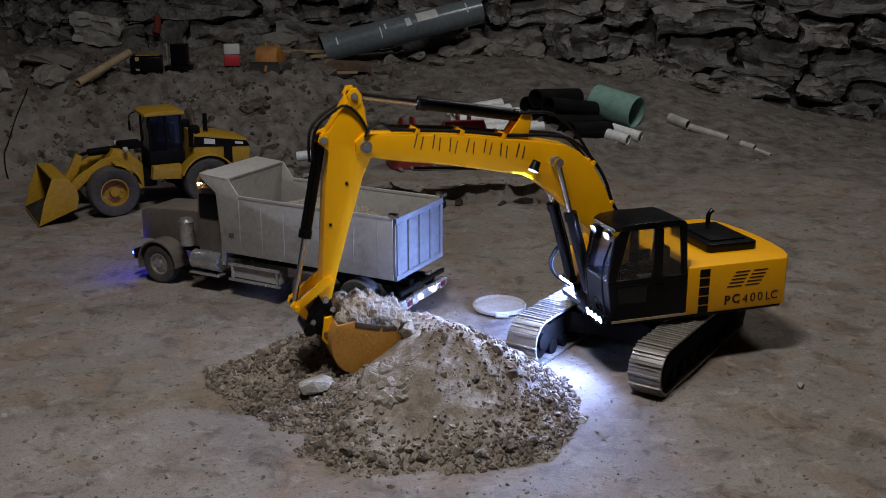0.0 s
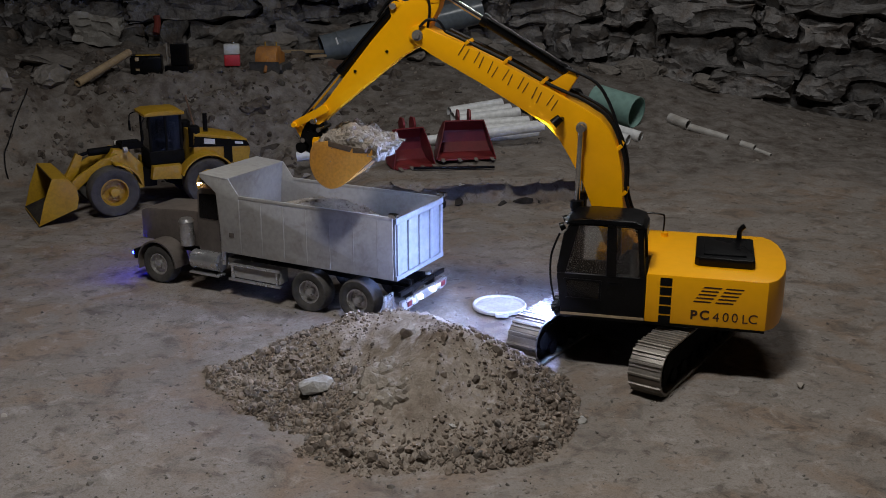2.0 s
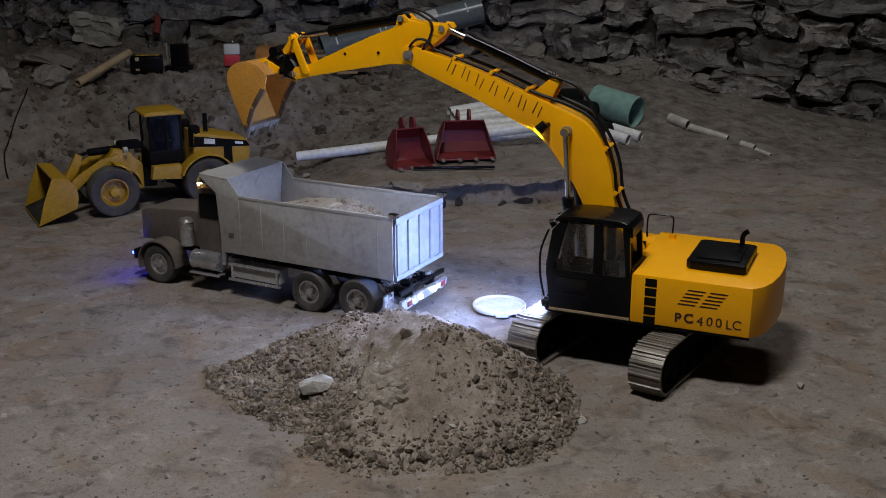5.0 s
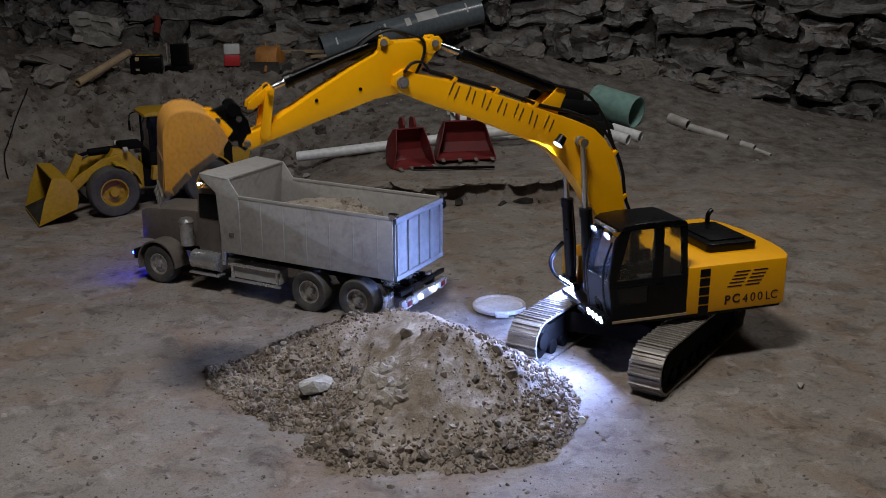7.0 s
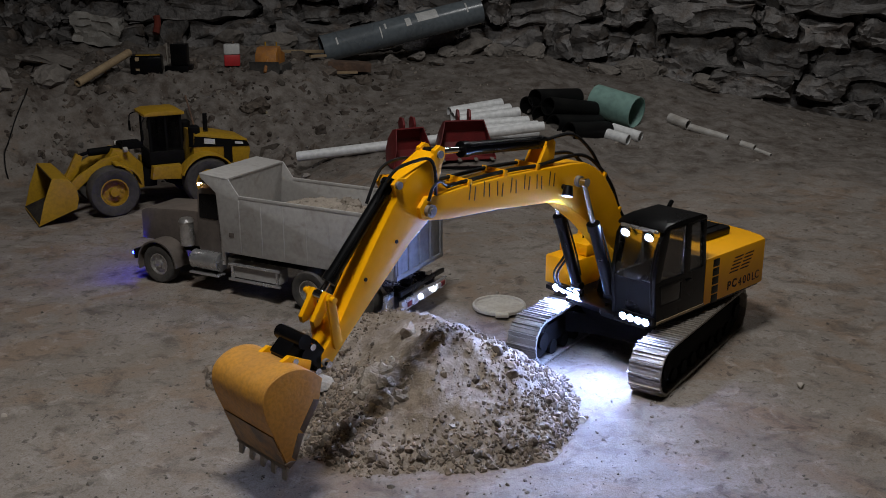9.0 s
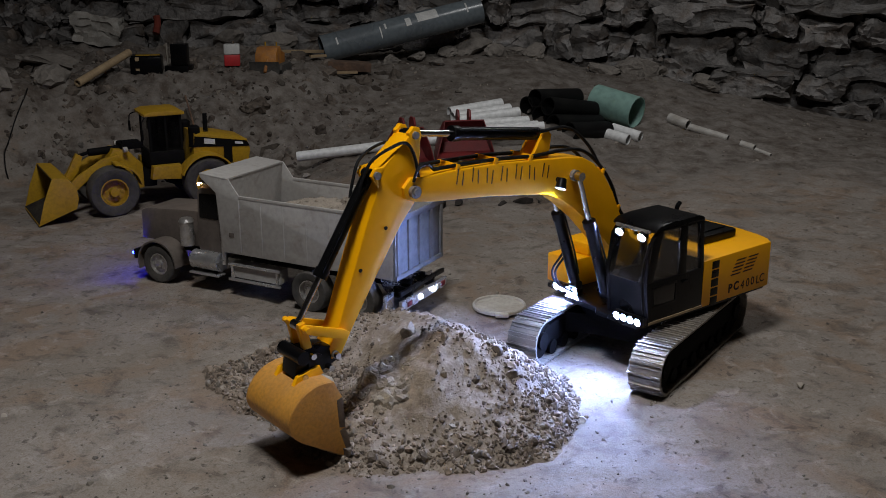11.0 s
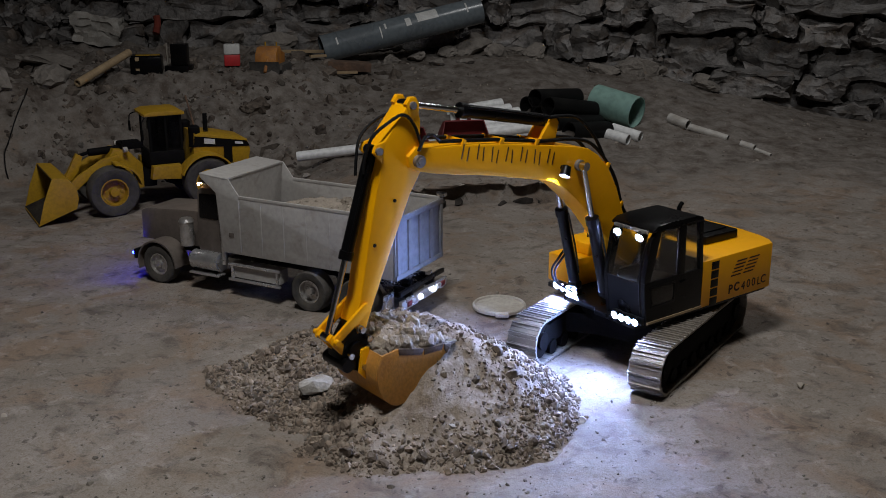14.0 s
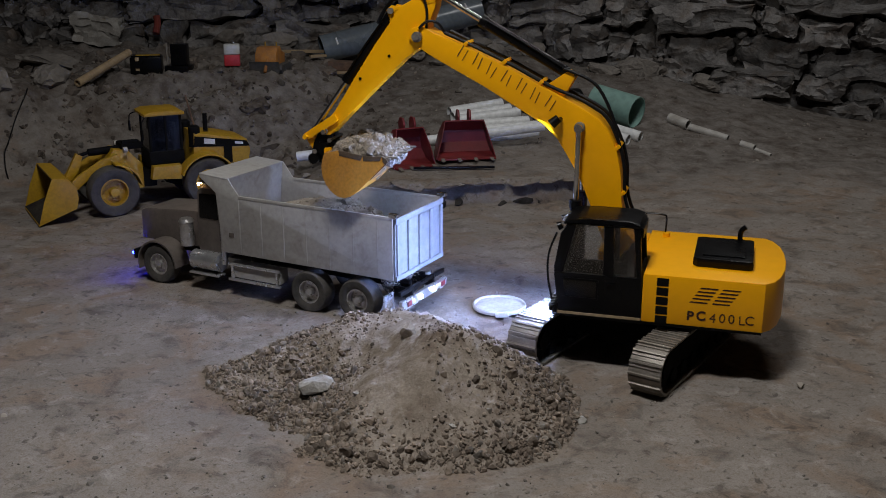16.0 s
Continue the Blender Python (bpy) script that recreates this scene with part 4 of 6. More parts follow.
for y in (-0.079, -0.04, 0.0, 0.04, 0.079):
    bm = B()
    box(bm, -0.0078, -0.0043, y - 0.0045, y + 0.0045, 0.0985, 0.1915, 0.001)
    part("tailgate_rib", bm, GATE, truck)
for y in (HY, -HY):
    bm = B()
    box(bm, -0.012, 0.006, y - 0.004, y + 0.004, 0.2048, 0.2125, 0.0015)
    rod(bm, (-0.006, y - 0.006, 0.207), (-0.006, y + 0.006, 0.207), 0.0035, 10)
    part("tailgate_hinge", bm, STEEL, truck)
for y in (0.026, -0.026):
    bm = B()
    box(bm, 0.0, 0.585, y - 0.004, y + 0.004, 0.058, 0.074, 0.001)
    part("chassis_rail", bm, BLACK, truck)
bm = B()
box(bm, 0.02, 0.36, -0.05, 0.05, 0.0745, 0.0885, 0.002)
part("sub_frame", bm, BLACK, truck)


def wheel(parent, x, y, r, width, rim_mat, dish=0.5, name="wheel", label="", lugs=True):
    """A tyre with lugs, and its rim with bolts, its outside towards +y when y is positive."""
    s = 1 if y > 0 else -1
    w = width / 2
    bm = B()
    lathe(bm, [(r * 0.56, -w * 0.8), (r * 0.75, -w), (r * 0.93, -w * 0.95), (r, -w * 0.7), (r, -w * 0.05), (r, w * 0.05), (r, w * 0.7), (r * 0.93, w * 0.95), (r * 0.75, w), (r * 0.56, w * 0.8)], 72)
    for v in bm.verts:
        a = math.degrees(math.atan2(v.co.z, v.co.x)) + v.co.y / w * 5
        if math.hypot(v.co.x, v.co.z) > r * 0.9:
            k = (1.03 if (a % 15) < 9 else 0.955) if lugs else (1.03 if (a % 10) < 5 else 1.015)
            v.co.x, v.co.z = v.co.x * k, v.co.z * k
    tyre = part(name, bm, RUBBER, parent, label or "dusty black rubber tyre", pose(x, y, r * 1.03))
    bm = B()
    lathe(bm, [(r * 0.57, -w * 0.75), (r * 0.6, w * 0.8 * s), (r * 0.52, w * 0.82 * s), (r * 0.48, w * dish * 0.4 * s), (r * 0.2, w * dish * 0.5 * s), (r * 0.17, w * 0.85 * s), (r * 0.001, w * 0.88 * s),
               (r * 0.001, -w * 0.7)], 28)
    for k in range(8):
        a = 2 * math.pi * k / 8
        rod(bm, (r * 0.33 * math.cos(a), w * dish * 0.35 * s, r * 0.33 * math.sin(a)), (r * 0.33 * math.cos(a), w * (dish * 0.5 + 0.12) * s, r * 0.33 * math.sin(a)), r * 0.05, 8)
    part("rim", bm, rim_mat, tyre)
    return tyre


RIM = material("dusty_chrome", (0.62, 0.61, 0.6), 0.3, metal=0.75, second=(0.42, 0.4, 0.38), scale=60, fine=300, dust=0.12)
for x in (0.182, 0.078):
    for y in (HY - 0.017, -HY + 0.017):
        wheel(truck, x, y, 0.0385, 0.034, RIM, lugs=False)
for y in (HY - 0.015, -HY + 0.015):
    wheel(truck, 0.544, y, 0.0385, 0.026, RIM, 1.1, lugs=False)
# cab, hood and trim
bm = B()
prism(bm, [(0.388, 0.068), (0.388, 0.197), (0.395, 0.2055), (0.438, 0.2055), (0.447, 0.197), (0.45, 0.14), (0.45, 0.068)], -0.068, 0.068, 0.004)
cab_body = part("cab", bm, GREY_PAINT, truck, "grey-brown truck cab")
for y in (0.0682, -0.0694):
    bm = B()
    prism(bm, [(0.398, 0.145), (0.443, 0.145), (0.441, 0.193), (0.4, 0.195)], y, y + 0.0012, 0.0004)
    part("side_window", bm, BLACK, truck, "dark glossy side window")
bm = B()
prism(bm, [(0.4485, 0.152), (0.4505, 0.152), (0.4485, 0.196), (0.4468, 0.196)], -0.06, 0.06)
part("windscreen", bm, BLACK, truck)
bm = B()
prism(bm, [(0.4512, 0.075), (0.4512, 0.15), (0.5, 0.149), (0.6, 0.141), (0.615, 0.135), (0.617, 0.075)], -0.047, 0.047, 0.006)
part("hood", bm, GREY_PAINT, truck, "dusty grey-brown long hood")
bm = B()
box(bm, 0.6155, 0.6195, -0.036, 0.036, 0.078, 0.132, 0.001)
part("grille", bm, STEEL, truck)
for s in (1, -1):
    bm = B()
    n = 14
    pts = []
    for k in range(n + 1):
        a = math.radians(-18 + 200 * k / n)
        pts.append((0.545 + 0.0495 * math.cos(a), 0.04 + 0.0485 * math.sin(a)))
    inner_pts = [(0.545 + (x - 0.545) * 0.93, 0.04 + (z - 0.04) * 0.93) for x, z in pts]
    y0, y1 = (0.048, HY + 0.001) if s > 0 else (-HY - 0.001, -0.048)
    prism(bm, pts + inner_pts[::-1], y0, y1, 0.0008)
    part("fender", bm, GREY_PAINT, truck, "dusty rounded front fender")
    bm = B()
    rod(bm, (0.472, s * 0.075, 0.088), (0.472, s * 0.075, 0.135), 0.0135, 20)
    rod(bm, (0.472, s * 0.075, 0.135), (0.472, s * 0.075, 0.1415), 0.0155, 20, 0.012)
    part("air_cleaner", bm, RIM, truck, "chrome air cleaner canister")
    bm = B()
    rod(bm, (0.392, s * 0.072, 0.062), (0.458, s * 0.072, 0.062), 0.0185, 24)
    part("fuel_tank", bm, POLISH, truck, "polished fuel tank with step")
    bm = B()
    box(bm, 0.389, 0.461, s * 0.078 - 0.011, s * 0.078 + 0.011, 0.036, 0.04, 0.001)
    part("step", bm, POLISH, truck)
    bm = B()
    box(bm, 0.25, 0.366, s * 0.066 - 0.013, s * 0.066 + 0.013, 0.04, 0.068, 0.002)
    part("battery_box", bm, ALU, truck, "dull metal battery box")
    for x0, x1, z0, z1 in ((0.248, 0.368, 0.064, 0.0675), (0.248, 0.368, 0.034, 0.0385), (0.252, 0.2565, 0.0389, 0.0636), (0.356, 0.361, 0.0389, 0.0636)):
        bm = B()
        box(bm, x0, x1, s * 0.0815 - 0.003, s * 0.0815 + 0.003, z0, z1, 0.0008)
        part("side_guard_bar", bm, POLISH, truck)
    bm = B()
    tube(bm, [(0.384, s * 0.0725, 0.06), (0.384, s * 0.0725, 0.14), (0.384, s * 0.0725, 0.2), (0.382, s * 0.0725, 0.215)], 0.0055, 12)
    part("exhaust_stack", bm, RIM, truck)
    bm = B()
    rod(bm, (0.412, s * 0.052, 0.211), (0.446, s * 0.052, 0.211), 0.0032, 12, 0.0065)
    part("air_horn", bm, STEEL, truck, "chrome air horn")
    bm = B()
    rod(bm, (0.446, s * 0.062, 0.2065), (0.446, s * 0.062, 0.2125), 0.0028, 10)
    part("marker_lamp", bm, LED_AMBER, truck, "amber marker lamp")
    bm = B()
    box(bm, 0.018, 0.021, s * 0.072 - 0.016, s * 0.072 + 0.016, 0.022, 0.058, 0.0008)
    part("mud_flap", bm, POLISH, truck)
bm = B()
box(bm, 0.602, 0.611, -0.082, 0.082, 0.042, 0.062, 0.003)
part("front_bumper", bm, BLACK, truck)
for s in (1, -1):
    bm = B()
    rod(bm, (0.6085, s * 0.068, 0.053), (0.6125, s * 0.068, 0.053), 0.0045, 14)
    part("front_lamp", bm, LED_BLUE, truck, "glowing blue bumper lamp")
    bm = B()
    rod(bm, (0.6112, s * 0.079, 0.053), (0.614, s * 0.079, 0.053), 0.0032, 12)
    part("corner_lamp", bm, LED_BLUE, truck, "glowing blue corner lamp")
bm = B()
box(bm, -0.012, -0.006, -0.082, 0.082, 0.06, 0.068, 0.001)
part("rear_crossbar", bm, BLACK, truck)
bm = B()
box(bm, -0.016, -0.009, -0.085, 0.085, 0.034, 0.052, 0.0015)
part("rear_bumper", bm, POLISH, truck, "bright metal rear bumper")
for s in (1, -1):
    bm = B()
    box(bm, -0.012, 0.03, s * 0.04 - 0.003, s * 0.04 + 0.003, 0.045, 0.064, 0.001)
    part("bumper_bracket", bm, BLACK, truck)
for y in (0.018, -0.03):
    bm = B()
    rod(bm, (-0.0162, y, 0.043), (-0.0188, y, 0.043), 0.0042, 14)
    part("rear_lamp", bm, LED_REAR, truck, "small glowing white rear lamp")
for y, mt in ((0.06, RED), (-0.066, RED), (0.045, LID), (-0.05, LID)):
    bm = B()
    box(bm, -0.0182, -0.0161, y - 0.007, y + 0.007, 0.0385, 0.0475, 0.0006)
    part("tail_lamp", bm, mt, truck)
bm = B()
box(bm, 0.345, 0.357, HY + 0.0004, HY + 0.0012, 0.122, 0.131, 0.0003)
part("side_plate", bm, GREY_PAINT, truck)


# ---- soil in the bed ----
def heap(u, v):
    """Height of the bed's load in the truck's space."""
    d = math.hypot((u - 0.2) / 0.17, v / 0.11)
    return 0.096 + 0.097 * max(1 - d * d * 0.62, 0) + 0.006 * fbm(u * 40, v * 40, 3, 3)


us, vs_ = np.arange(0.004, 0.362, 0.006), np.arange(-0.083, 0.0832, 0.006)
hv = [tuple(TRUCK @ Vector((u, v, heap(u, v)))) for v in vs_ for u in us]
nu = len(us)
hf = [(j * nu + i, j * nu + i + 1, (j + 1) * nu + i + 1, (j + 1) * nu + i) for j in range(len(vs_) - 1) for i in range(nu - 1)]
load = tagged(mesh_object("bed_load", hv, hf, LOAD), "heap of brown soil lying in the truck bed", "soil heap")
bits = []
for _ in range(500):
    u, v = rng.uniform(0.02, 0.34), rng.uniform(-0.075, 0.075)
    s = min(0.0008 + rng.exponential(0.0009), 0.005)
    p = TRUCK @ Vector((u, v, heap(u, v) + s * 0.2))
    bits.append((*p, s))
tagged(scatter("bed_clods", bits, LOAD, 1), "small clods on the load in the truck bed", "clods", kind="stuff")

# ---- wheel loader ----
LOADER = pose(-0.745, 2.628, 0.001, 0, 0, 208)
loader = tagged(empty("wheel_loader", LOADER), "dusty yellow model wheel loader with black cab", "wheel loader")
for x in (0.125, -0.115):
    for y in (0.082, -0.082):
        wheel(loader, x, y, 0.06, 0.05, LOADER_PAINT, 0.3, "front_wheel" if x > 0 else "rear_wheel", lugs=False)
slab("rear_frame", [(-0.222, 0.07), (-0.226, 0.1), (-0.03, 0.1), (-0.02, 0.06), (-0.06, 0.045), (-0.2, 0.045)], -0.045, 0.045, FRAME, loader, "", 0.003)
slab("engine_hood", [(-0.234, 0.095), (-0.24, 0.13), (-0.232, 0.156), (-0.18, 0.169), (-0.092, 0.184), (-0.088, 0.1)], -0.062, 0.062, LOADER_PAINT, loader, "dusty yellow engine hood", 0.005)
for s in (1, -1):
    y = s * 0.0625
    bm = B()
    prism(bm, [(-0.237, 0.138), (-0.23, 0.153), (-0.094, 0.175), (-0.09, 0.148)], min(y, y + s * 0.001), max(y, y + s * 0.001))
    prism(bm, [(-0.19, 0.1), (-0.19, 0.143), (-0.168, 0.146), (-0.168, 0.1)], min(y, y + s * 0.0012), max(y, y + s * 0.0012))
    part("hood_stripe", bm, FRAME, loader)
    bm = B()
    prism(bm, [(-0.118, 0.1545), (-0.118, 0.168), (-0.146, 0.1635), (-0.146, 0.1505)], min(y + s * 0.0012, y + s * 0.002), max(y + s * 0.0012, y + s * 0.002))
    part("hood_emblem", bm, LABEL_WHITE, loader, "plain white emblem block")
    bm = B()
    prism(bm, [(-0.198, 0.1475), (-0.198, 0.1535), (-0.22, 0.1505), (-0.22, 0.1445)], min(y + s * 0.0012, y + s * 0.002), max(y + s * 0.0012, y + s * 0.002))
    part("model_plate", bm, LABEL_WHITE, loader, "small plain white plate")
    bm = B()
    rod(bm, (-0.098, s * 0.047, 0.146), (-0.098, s * 0.047, 0.196), 0.0145, 18)
    rod(bm, (-0.098, s * 0.047, 0.196), (-0.098, s * 0.047, 0.201), 0.0145, 18, 0.009)
    part("air_filter", bm, FRAME, loader, "tall black air filter canister")
    bm = B()
    tube(bm, [(0.026, s * 0.055, 0.23), (0.036, s * 0.07, 0.222), (0.038, s * 0.074, 0.205)], 0.0016)
    box(bm, 0.036, 0.04, s * 0.074 - 0.007, s * 0.074 + 0.007, 0.18, 0.205, 0.001)
    part("mirror", bm, FRAME, loader)
    bm = B()
    n = 12
    pts = [(-0.115 + 0.073 * math.cos(math.radians(20 + 130 * k / n)), 0.062 + 0.073 * math.sin(math.radians(20 + 130 * k / n))) for k in range(n + 1)]
    ins = [(-0.115 + (x + 0.115) * 0.94, 0.062 + (z - 0.062) * 0.94) for x, z in pts]
    prism(bm, pts + ins[::-1], min(s * 0.06, s * 0.108), max(s * 0.06, s * 0.108), 0.001)
    part("rear_fender", bm, LOADER_PAINT, loader)
    slab("side_step", [(-0.05, 0.075), (-0.05, 0.112), (0.02, 0.112), (0.025, 0.08)], min(s * 0.063, s * 0.09), max(s * 0.063, s * 0.09), LOADER_PAINT, loader, "", 0.003)
    bm = B()
    n = 12
    pts = [(0.125 + 0.071 * math.cos(math.radians(95 + 75 * k / n)), 0.062 + 0.071 * math.sin(math.radians(95 + 75 * k / n))) for k in range(n + 1)]
    ins = [(0.125 + (x - 0.125) * 0.94, 0.062 + (z - 0.062) * 0.94) for x, z in pts]
    prism(bm, pts + ins[::-1], min(s * 0.06, s * 0.108), max(s * 0.06, s * 0.108), 0.001)
    part("front_fender", bm, LOADER_PAINT, loader)
    bm = B()
    prism(bm, [(0.09, 0.128), (0.1, 0.145), (0.14, 0.135), (0.2, 0.1), (0.245, 0.06), (0.25, 0.042), (0.235, 0.038), (0.215, 0.056), (0.18, 0.085), (0.14, 0.11)], s * 0.045 - 0.006, s * 0.045 + 0.006, 0.002)
    part("lift_arm", bm, LOADER_PAINT, loader, "curved yellow lift arm")
    bm = B()
    rod(bm, (0.06, s * 0.035, 0.08), (0.17, s * 0.035, 0.086), 0.008, 14)
    part("lift_cylinder", bm, FRAME, loader)
slab("front_frame", [(0.035, 0.05), (0.035, 0.11), (0.07, 0.15), (0.105, 0.155), (0.12, 0.13), (0.15, 0.09), (0.155, 0.045)], -0.032, 0.032, LOADER_PAINT, loader, "yellow front frame tower", 0.003)
bm = B()
rod(bm, (0.085, 0, 0.15), (0.16, 0, 0.147), 0.0095, 14)
rod(bm, (0.16, 0, 0.147), (0.19, 0, 0.14), 0.0045, 12)
part("tilt_cylinder", bm, FRAME, loader)
slab("tilt_lever", [(0.175, 0.14), (0.19, 0.148), (0.225, 0.085), (0.215, 0.075), (0.19, 0.1)], -0.008, 0.008, LOADER_PAINT, loader)
slab("articulation", [(0.0, 0.05), (0.0, 0.095), (0.04, 0.09), (0.04, 0.05)], -0.025, 0.025, FRAME, loader)
# cab
bm = B()
box(bm, -0.069, 0.019, -0.052, 0.052, 0.1, 0.142, 0.003)
part("cab_base", bm, FRAME, loader)
for x in (-0.064, -0.026, 0.014):
    for y in (0.048, -0.048):
        bm = B()
        box(bm, x - 0.003, x + 0.003, y - 0.003, y + 0.003, 0.1425, 0.232, 0.0006)
        part("cab_post", bm, FRAME, loader)
for y in (0.048, -0.048):
    for x0, x1 in ((-0.0605, -0.0295), (-0.0225, 0.0105)):
        bm = B()
        box(bm, x0, x1, y - 0.0008, y + 0.0008, 0.1425, 0.2315)
        part("cab_window", bm, DARK_GLASS, loader).visible_shadow = False
for x in (-0.064, 0.014):
    bm = B()
    box(bm, x - 0.0008, x + 0.0008, -0.0445, 0.0445, 0.1425, 0.2315)
    part("cab_window", bm, DARK_GLASS, loader).visible_shadow = False
bm = B()
box(bm, -0.048, -0.013, -0.024, 0.024, 0.1425, 0.162, 0.004)
box(bm, -0.056, -0.044, -0.024, 0.024, 0.16, 0.208, 0.004)
part("seat", bm, FRAME, loader)
bm = B()
prism(bm, [(-0.074, 0.2325), (-0.074, 0.239), (-0.064, 0.2435), (0.011, 0.2435), (0.027, 0.238), (0.027, 0.2325)], -0.058, 0.058, 0.0025)
part("cab_roof", bm, LOADER_PAINT, loader, "dusty yellow cab roof")
bm = B()
rod(bm, (-0.135, 0.02, 0.18), (-0.135, 0.02, 0.225), 0.006, 12)
part("exhaust_pipe", bm, FRAME, loader)
bm = B()
rod(bm, (-0.12, -0.03, 0.18), (-0.105, -0.045, 0.265), 0.0025, 8)
part("antenna", bm, RUST, loader, "thin rusty antenna")
for s in (1, -1):
    bm = B()
    rod(bm, (0.075, s * 0.05, 0.155), (0.085, s * 0.05, 0.155), 0.007, 12)
    part("headlamp", bm, LID, loader)
# bucket
bm = B()
LB = [(0.245, 0.035), (0.238, 0.06), (0.242, 0.09), (0.262, 0.112), (0.295, 0.115)]
LBi = [(0.295, 0.112), (0.264, 0.109), (0.2455, 0.089), (0.2415, 0.0605), (0.248, 0.0375)]
prism(bm, LB + LBi, -0.1, 0.1)
prism(bm, [(0.245, 0.035), (0.248, 0.0378), (0.335, 0.006), (0.335, 0.002)], -0.1, 0.1)
# dark inner sheet, added to paint the shade inside the bucket
shade_bm = B()
prism(shade_bm, LBi + [(x + 0.0012, z - 0.0004) for x, z in LBi[::-1]], -0.0995, 0.0995)
prism(shade_bm, [(0.2495, 0.0383), (0.2495, 0.0393), (0.334, 0.0075), (0.334, 0.0065)], -0.0995, 0.0995)
part("bucket_liner", shade_bm, SHADE_DARK, loader, "added dark sheet for the shade inside the bucket", pose(-0.027, 0, -0.002))
lbucket = part("loader_bucket", bm, LOADER_PAINT, loader, "scratched yellow loader bucket", pose(-0.027, 0, -0.002))
for y in (0.1002, -0.1032):
    slab("bucket_side", [(0.245, 0.035), (0.238, 0.06), (0.242, 0.09), (0.262, 0.112), (0.295, 0.115), (0.318, 0.06), (0.335, 0.003)], y, y + 0.003, LOADER_PAINT, loader).matrix_basis = pose(-0.027, 0, -0.002)
bm = B()
box(bm, 0.03, 0.085, -0.028, 0.028, 0.15, 0.166, 0.004)
rod(bm, (0.04, 0.02, 0.166), (0.08, 0.02, 0.168), 0.006, 10)
part("valve_block", bm, FRAME, loader, "black hydraulic valve block")
# the front half is steered a little about the hinge
STEER = pose(0.02, 0, 0, 0, 0, 2) @ pose(-0.02, 0, 0)
for ob in loader.children:
    if ob.name.split(".")[0] in ("front_wheel", "front_fender", "lift_arm", "lift_cylinder", "front_frame", "tilt_cylinder", "tilt_lever", "headlamp", "valve_block",
                                 "bucket_liner", "loader_bucket", "bucket_side"):
        ob.matrix_basis = STEER @ ob.matrix_basis

# ---- rubble wall, room ----


def wall_y(x):
    return 4.10 + 0.03 * math.sin(x * 2.3) - 0.35 * smooth(0.2, 1.7, x)


bm = B()
wx = np.arange(-2.6, 2.61, 0.1)
lo, hi = [], []
for x in wx:
    lo.append((x, wall_y(x) + 0.06))
    hi.append((x, wall_y(x) + 0.5))
prism(bm, lo + hi[::-1], -0.2, 2.2, 0.0, "z")
wall = tagged(part("wall_north", bm, MORTAR), "dark rubble stone foundation wall", "wall", kind="structure")


def wall_stone(x, y, z, w, d, h, yaw):
    """A rough block: a cut box with broken faces."""
    bm = B()
    bmesh.ops.create_cube(bm, size=1.0)
    bmesh.ops.subdivide_edges(bm, edges=bm.edges[:], cuts=9, use_grid_fill=True)
    sx, sy = rng.uniform(0, 90, 2)
    for v in bm.verts:
        c = v.co.copy()
        r = max(abs(c.x), abs(c.y), abs(c.z)) * 2
        soft = c.normalized() * 0.6
        c = c * 0.86 + soft * 0.14
        n = noise.noise_vector((c.x * 2.1 * w / 0.2 + sx, c.y * 2.1 + sy, c.z * 2.1 * h / 0.1))
        f = noise.noise_vector((c.x * 6 + sy, c.y * 6 + sx, c.z * 6))
        g = noise.noise_vector((c.x * 17 * w / 0.2 + sx, c.y * 17 + sy, c.z * 12))
        strata = 0.0018 * math.sin((c.z * h + n.x * 0.02) * 230 + sx)
        v.co = Vector((c.x * w, c.y * d + strata * (c.y < 0), c.z * h)) + n * 0.03 + f * 0.013 + g * 0.006
    ob = part("stone", bm, STONE, wall, "", pose(x, y, z, rng.uniform(-4, 4), rng.uniform(-6, 6), yaw))
    return ob


x_start = -2.1
z_rows = [(-0.08, 0.12), (0.03, 0.11), (0.135, 0.085), (0.215, 0.125), (0.335, 0.1), (0.43, 0.14), (0.56, 0.1)]
for zr, hr in z_rows:
    x = x_start + rng.uniform(0, 0.15)
    while x < 2.3:
        w = rng.choice([0.11, 0.16, 0.22, 0.28, 0.36, 0.46]) * rng.uniform(0.8, 1.2)
        xc = x + w / 2
        drop = 0.05 * smooth(0.3, 1.6, xc)
        if zr + hr > gz(xc, wall_y(xc)) - 0.02 or xc > 0.6:
            slope = math.degrees(math.atan2(wall_y(xc + 0.1) - wall_y(xc - 0.1), 0.2))
            wall_stone(xc, wall_y(xc) + 0.085 + rng.uniform(-0.06, 0.06), zr + hr / 2 - drop + rng.uniform(-0.022, 0.022), w * rng.uniform(0.9, 1.0), 0.2,
                       hr * rng.uniform(0.82, 1.02), slope + rng.uniform(-5, 5))
        x += w
pale = wall_stone(-1.32, wall_y(-1.32) - 0.01, 0.315, 0.17, 0.12, 0.1, 3)
pale.data.materials[0] = PALE
pale["label"] = "pale weathered stone"
chips = []
while len(chips) < 900:
    x = rng.uniform(-1.9, 2.0)
    z = rng.uniform(-0.02, 0.5)
    s = 0.008 + rng.exponential(0.009)
    chips.append((x, wall_y(x) + rng.uniform(0.01, 0.06), z, min(s, 0.04)))
tagged(scatter("packing_stone", chips, STONE, 2), "small stones and earth packed into the wall's joints", "stones", kind="stuff")
